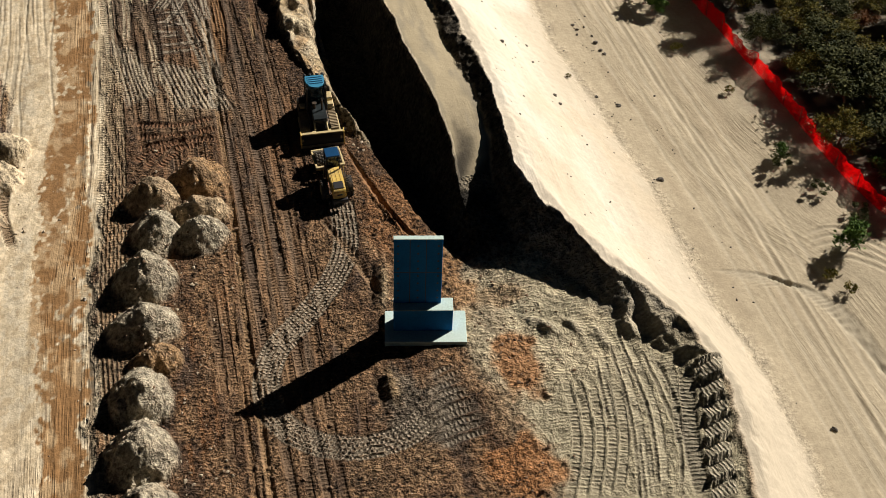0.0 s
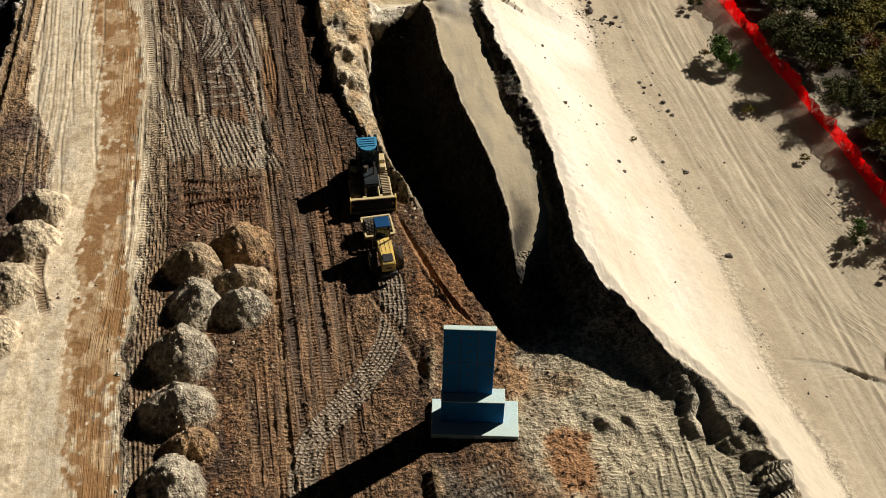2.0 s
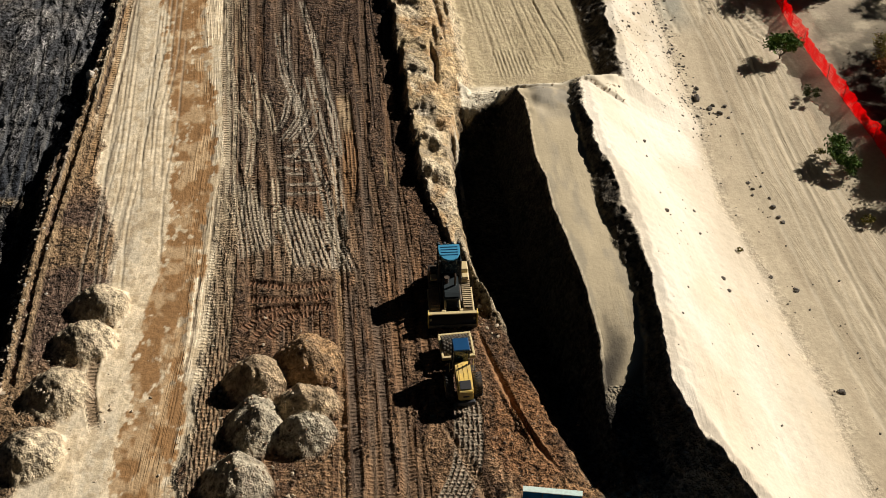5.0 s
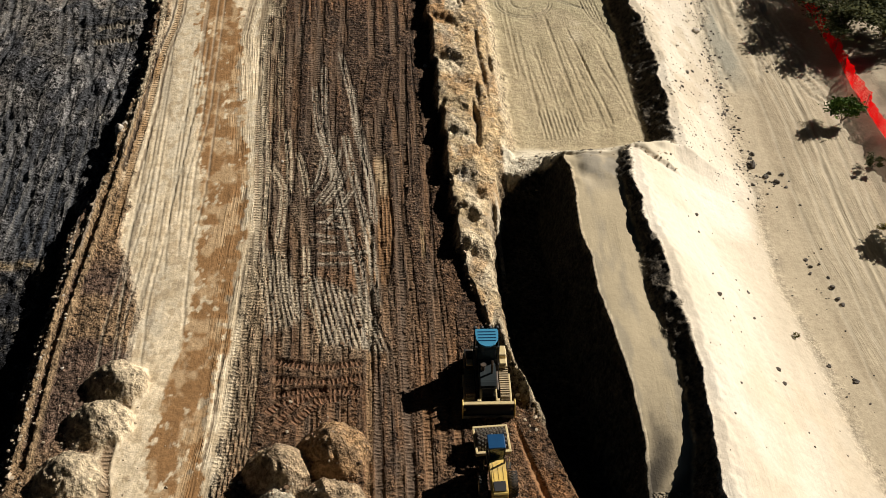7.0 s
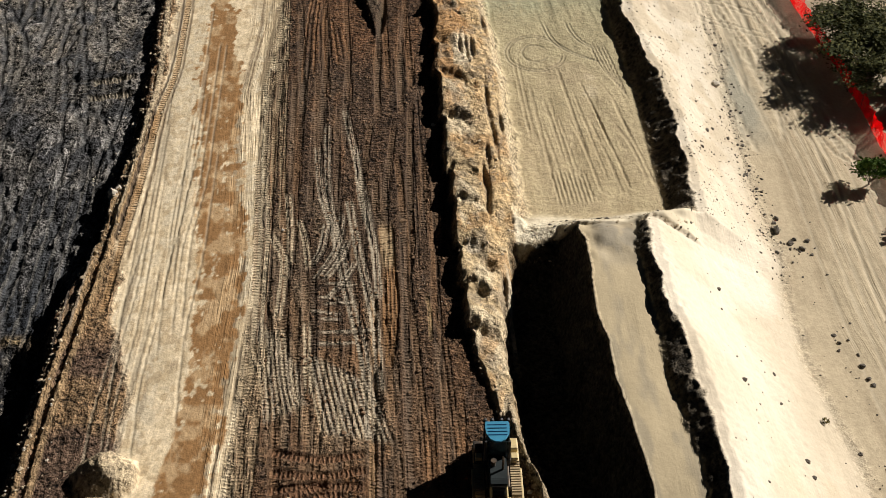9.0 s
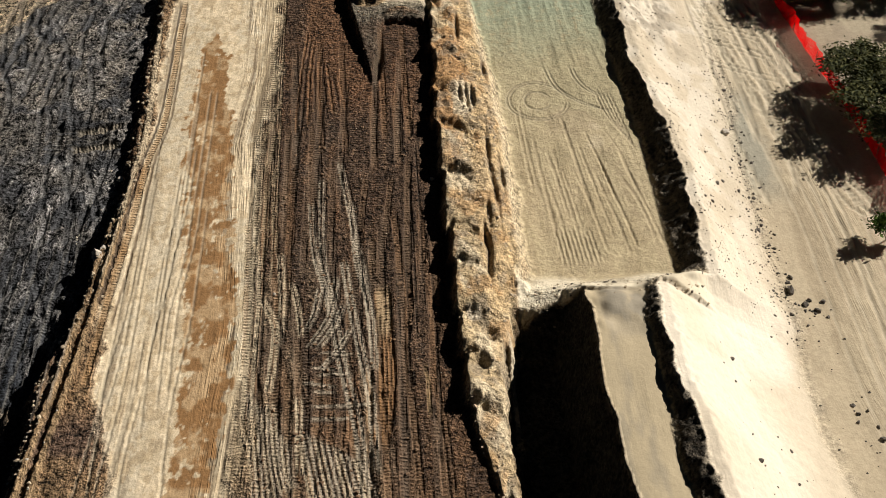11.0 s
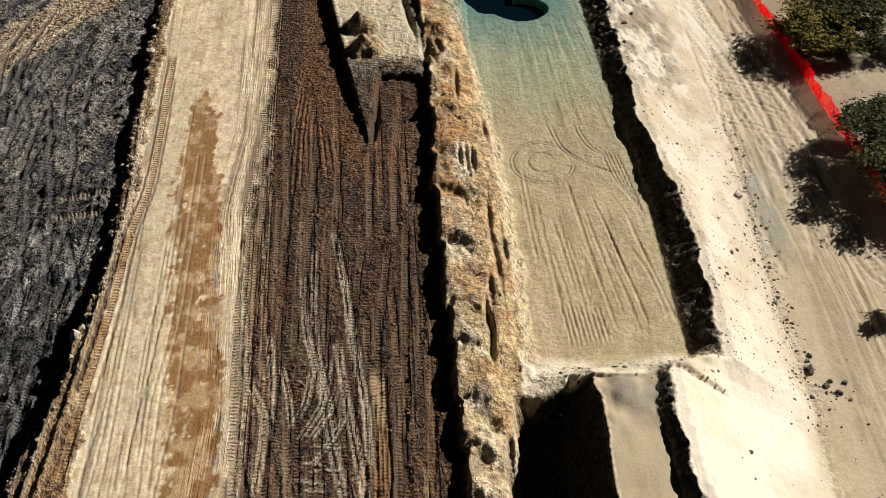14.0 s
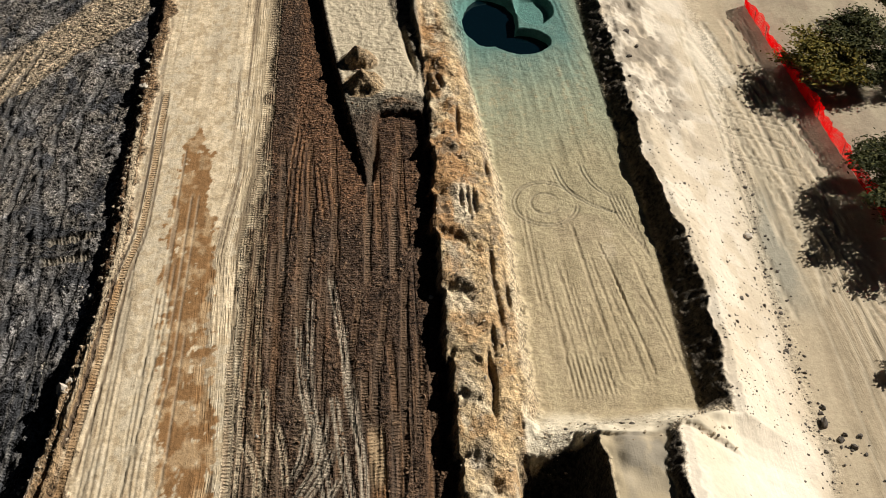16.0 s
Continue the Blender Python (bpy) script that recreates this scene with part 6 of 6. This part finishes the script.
tries = 0
spots = []
while len(spots) < 72 and tries < 4000:
    tries += 1
    y = trng.uniform(64, 108)
    x = fence_x(y) + 5.6 + 16 * trng.random() ** 0.9
    if all(math.dist((x, y), q) > 2.1 for q in spots):
        spots.append((x, y))
for x, y in spots:
    put_tree(trng.choice((0, 1, 1, 2, 3, 4, 4)), x, y, trng.uniform(0.75, 1.15), 0.7)
for k, x, y, s, low in ((1, 50.6, 157.4, 1.7, 0.5), (2, 53.6, 158.6, 1.3, 0.55), (0, 52.2, 154.6, 1.1, 0.5), (2, 51.4, 138.0, 1.3, 0.5), (2, 51.4, 131.2, 1.4, 0.55), (0, 53.4, 134.4, 1.4, 0.6), (2, 54.6, 129.0, 1.2, 0.6),
                        (0, 60.5, 167.0, 1.0, 0.8), (4, 59.0, 148.0, 0.8, 0.8), (2, 61.0, 155.0, 0.9, 0.8), (3, 57.5, 140.0, 0.8, 0.8), (0, 53.6, 96.6, 0.95, 1.0), (4, 55.4, 76.0, 0.9, 1.0), (2, 54.6, 90.5, 0.6, 1.0),
                        (1, 55.4, 84.0, 0.7, 1.0), (3, 53.2, 103.0, 0.8, 0.9), (0, 54.8, 106.4, 0.9, 0.7), (3, 55.6, 110.6, 1.2, 0.8), (2, 53.8, 100.6, 0.8, 0.8), (4, 57.4, 113.4, 0.9, 0.8), (0, 58.0, 104.6, 1.0, 0.8),
                        (1, 59.5, 117.0, 0.9, 0.8), (4, 62.0, 124.0, 0.9, 0.8)):
    put_tree(k, x, y, s, low)

SHRUBS = [
    plant("shrub", 31, 1.5, 0.95, 1400, 0.10, 9, LEAF_GREEN, 0.05, 0.15, "bright green rounded shrub on pale sand", "shrub"),
    plant("shrub", 32, 1.1, 0.9, 600, 0.10, 8, LEAF_DARK, 0.04, 0.12, "thin dark straggling shrub on pale sand", "shrub"),
    plant("shrub", 33, 0.55, 0.6, 260, 0.08, 6, LEAF_OLIVE, 0.02, 0.1, "small olive tuft of scrub on sand", "shrub"),
]
used = []
SHRUB_SPOTS = [(0, 50.4, 64.3, 1.6), (0, 47.0, 100.4, 1.5), (0, 46.9, 98.9, 1.2), (1, 48.9, 74.4, 1.2), (0, 49.9, 75.4, 0.8), (0, 56.6, 71.4, 1.1), (1, 53.0, 66.9, 1.0), (2, 47.7, 61.4, 1.3),
               (2, 48.4, 59.4, 1.2), (0, 46.9, 116.6, 1.7), (1, 47.3, 109.8, 1.1), 
               (2, 47.0, 92.5, 1.2), (2, 35.0, 88.9, 0.6), (2, 49.0, 85.0, 1.0), (2, 45.9, 101.6, 1.0), (1, 51.2, 70.6, 0.9)]
for k, x, y, s in SHRUB_SPOTS:
    m = pose(x, y, height(x, y), 0, 0, trng.uniform(0, 360)) @ Matrix.Scale(s, 4)
    if k in used:
        copy_thing(SHRUBS[k], m).matrix_basis = m
    else:
        SHRUBS[k].matrix_basis = m
        tagged(SHRUBS[k], group="shrubs on the sand")
        used.append(k)


# ---- loose rocks on the sand and lumps by the ditch ----
def rock_mesh(seed, material):
    r = random.Random(seed)
    bm = bmesh.new()
    bmesh.ops.create_icosphere(bm, subdivisions=2, radius=1.0)
    squash = (r.uniform(0.7, 1.2), r.uniform(0.7, 1.2), r.uniform(0.5, 0.8))
    for v in bm.verts:
        n = noise.noise(v.co * 1.6 + Vector((seed * 3.1, 0, 0)))
        v.co = Vector(v.co[i] * squash[i] for i in range(3)) * (1 + 0.5 * n)
    me = bpy.data.meshes.new("rock")
    bm.to_mesh(me)
    bm.free()
    me.materials.append(material)
    return me


DARK_ROCKS = [rock_mesh(k, ROCK) for k in range(4)]
PALE_ROCKS = [rock_mesh(k + 9, PALE_ROCK) for k in range(3)]


def rock(x, y, size, pale=False):
    ob = new("rock", trng.choice(PALE_ROCKS if pale else DARK_ROCKS))
    ob.matrix_basis = pose(x, y, height(x, y) + size * 0.25, 0, 0, trng.uniform(0, 360)) @ Matrix.Diagonal((size, size * trng.uniform(0.8, 1.2), size, 1))
    tagged(ob, "pale lump of stone lying on dark ground" if pale else "small dark rock lying on pale sand", "rock", "pale stones" if pale else "rocks below the sand bank")


for cx, cy, sx_, sy_, n in ((37.6, 109.6, 0.9, 1.6, 22), (36.4, 117.0, 0.6, 4.5, 26), (36.0, 128.0, 0.5, 5.0, 10), (39.3, 96.0, 0.7, 2.2, 14), (39.2, 85.0, 1.5, 5.0, 10), (38.8, 74.6, 0.35, 0.5, 4), (40.6, 49.4, 0.6, 1.5, 3), (31.5, 90.0, 2.5, 12.0, 14), (32.5, 118.0, 1.6, 9.0, 30)):
    for _ in range(n):
        rock(trng.gauss(cx, sx_), trng.gauss(cy, sy_), 0.06 + 0.16 * trng.random() ** 2.5)
for x, y, s in ((26.9, 160.3, 0.28), (27.4, 158.0, 0.3), (27.7, 154.4, 0.26), (27.0, 151.4, 0.24), (30.3, 159.0, 0.3), (29.9, 154.8, 0.22), (28.6, 156.6, 0.2), (28.2, 152.4, 0.22), (29.2, 150.6, 0.16), (31.0, 157.0, 0.2)):
    rock(x, y, s)
for x, y, s in ((37.1, 110.4, 0.38), (37.9, 108.9, 0.28), (38.7, 108.2, 0.25), (39.8, 95.1, 0.22), (38.7, 85.3, 0.2), (38.8, 74.8, 0.22)):
    rock(x, y, s)
for x, y, s in ((-16.6, 112.0, 0.5), (-16.3, 112.9, 0.35), (-17.0, 113.1, 0.3), (9.2, 120.5, 0.22), (-16.4, 122.6, 0.3), (-15.8, 150.2, 0.4), (-16.1, 155.4, 0.35), (36.3, 131.0, 0.42), (-7.6, 66.2, 0.16), (-3.0, 107.2, 0.14)):
    rock(x, y, s, True)
for _ in range(40):
    rock(trng.uniform(-19.5, -16.8), trng.uniform(82, 128), 0.05 + 0.10 * trng.random() ** 2, True)


# ---- gravel and clods too small to count ----
def scatter(name, label, places, material, seed):
    """Many small angular lumps in one mesh, each lying on the sheet."""
    r = np.random.RandomState(seed)
    bm = bmesh.new()
    bmesh.ops.create_icosphere(bm, subdivisions=1, radius=1.0)
    base = np.array([tuple(v.co) for v in bm.verts])
    tris = np.array([[v.index for v in f.verts] for f in bm.faces])
    bm.free()
    xyz, faces = [], []
    for i, (x, y, size) in enumerate(places):
        turn_ = r.uniform(0, 6.28)
        p = base * r.uniform(0.5, 1.4, (len(base), 1)) * size * np.array((r.uniform(0.7, 1.4), r.uniform(0.7, 1.2), r.uniform(0.5, 0.8)))
        c, q = math.cos(turn_), math.sin(turn_)
        p = np.stack([p[:, 0] * c - p[:, 1] * q + x, p[:, 0] * q + p[:, 1] * c + y, p[:, 2] + height(x, y) + size * 0.2], 1)
        xyz.append(p)
        faces.append(tris + i * len(base))
    me = bpy.data.meshes.new(name)
    me.from_pydata(np.concatenate(xyz).tolist(), [], np.concatenate(faces).tolist())
    me.materials.append(material)
    return tagged(new(name, me), label, "gravel", kind="stuff")


srng = random.Random(21)
small = lambda lo, hi: lo + (hi - lo) * srng.random() ** 3
bank_top = lambda y: float(np.interp(y, YS, X6))
bank_toe = lambda y: float(np.interp(y, YS, X7))
spots = []
for _ in range(1500):
    y = srng.uniform(107, 150)
    x = bank_top(y) + 0.4 + (bank_toe(y) - bank_top(y)) * srng.random() ** 1.2
    spots.append((x, y, small(0.035, 0.10)))
for _ in range(420):
    y = srng.uniform(104, 142)
    spots.append((bank_toe(y) + srng.gauss(-0.3, 0.8), y, small(0.05, 0.17)))
for _ in range(160):
    y = srng.uniform(60, 106)
    x = bank_top(y) + 0.6 + (bank_toe(y) + 4 - bank_top(y)) * srng.random()
    spots.append((x, y, small(0.04, 0.12)))
for _ in range(70):
    spots.append((srng.uniform(16, 29), srng.gauss(106.2, 0.8), small(0.04, 0.16)))
scatter("gravel", "small dark stones strewn over the pale sand bank", spots, ROCK, 1)
SPOIL = paint("spoil_clod", (0.42, 0.34, 0.24), 0.95, vary=0.45, bump=0.02)
BROWN_CLOD = paint("brown_clod", (0.17, 0.105, 0.06), 0.95, vary=0.5, bump=0.02)
spots = []
for _ in range(500):
    y = srng.uniform(78, 156)
    left, right = float(np.interp(y, [76, 84, 88, 95, 105, 170], [13.2, 12.6, 11.4, 10.2, 9.9, 9.4])), float(np.interp(y, YS, X1))
    spots.append((srng.uniform(left + 0.3, right), y, small(0.04, 0.17)))
for _ in range(700):
    y = srng.uniform(74, 160)
    spots.append((float(np.interp(y, DY, DX)) + srng.gauss(0.1, 0.5), y, small(0.05, 0.2)))
for _ in range(130):
    spots.append((srng.uniform(15.5, 29), srng.gauss(105.6, 0.9), small(0.04, 0.15)))
for cx, cy in ((-1, 72), (-3.4, 62), (-3.8, 50), (-15.2, 77)):
    for _ in range(150):
        spots.append((srng.gauss(cx, 2.6), srng.gauss(cy, 4.5), small(0.04, 0.15)))
scatter("clods", "tan clods of spoil lying on berm and heaps", spots, SPOIL, 2)
spots = [(srng.uniform(-4, 9.6), srng.uniform(40, 146), small(0.04, 0.16)) for _ in range(2200)]
spots += [(srng.gauss(cx, 1.8), srng.gauss(cy, 2.4), small(0.03, 0.13)) for cx, cy in ((20.3, 54.5), (18.5, 45.5), (16.5, 62.8), (15.0, 70.0), (21, 61)) for _ in range(160)]
scatter("crumbs", "brown crumbs of earth on the compacted fill", spots, BROWN_CLOD, 3)
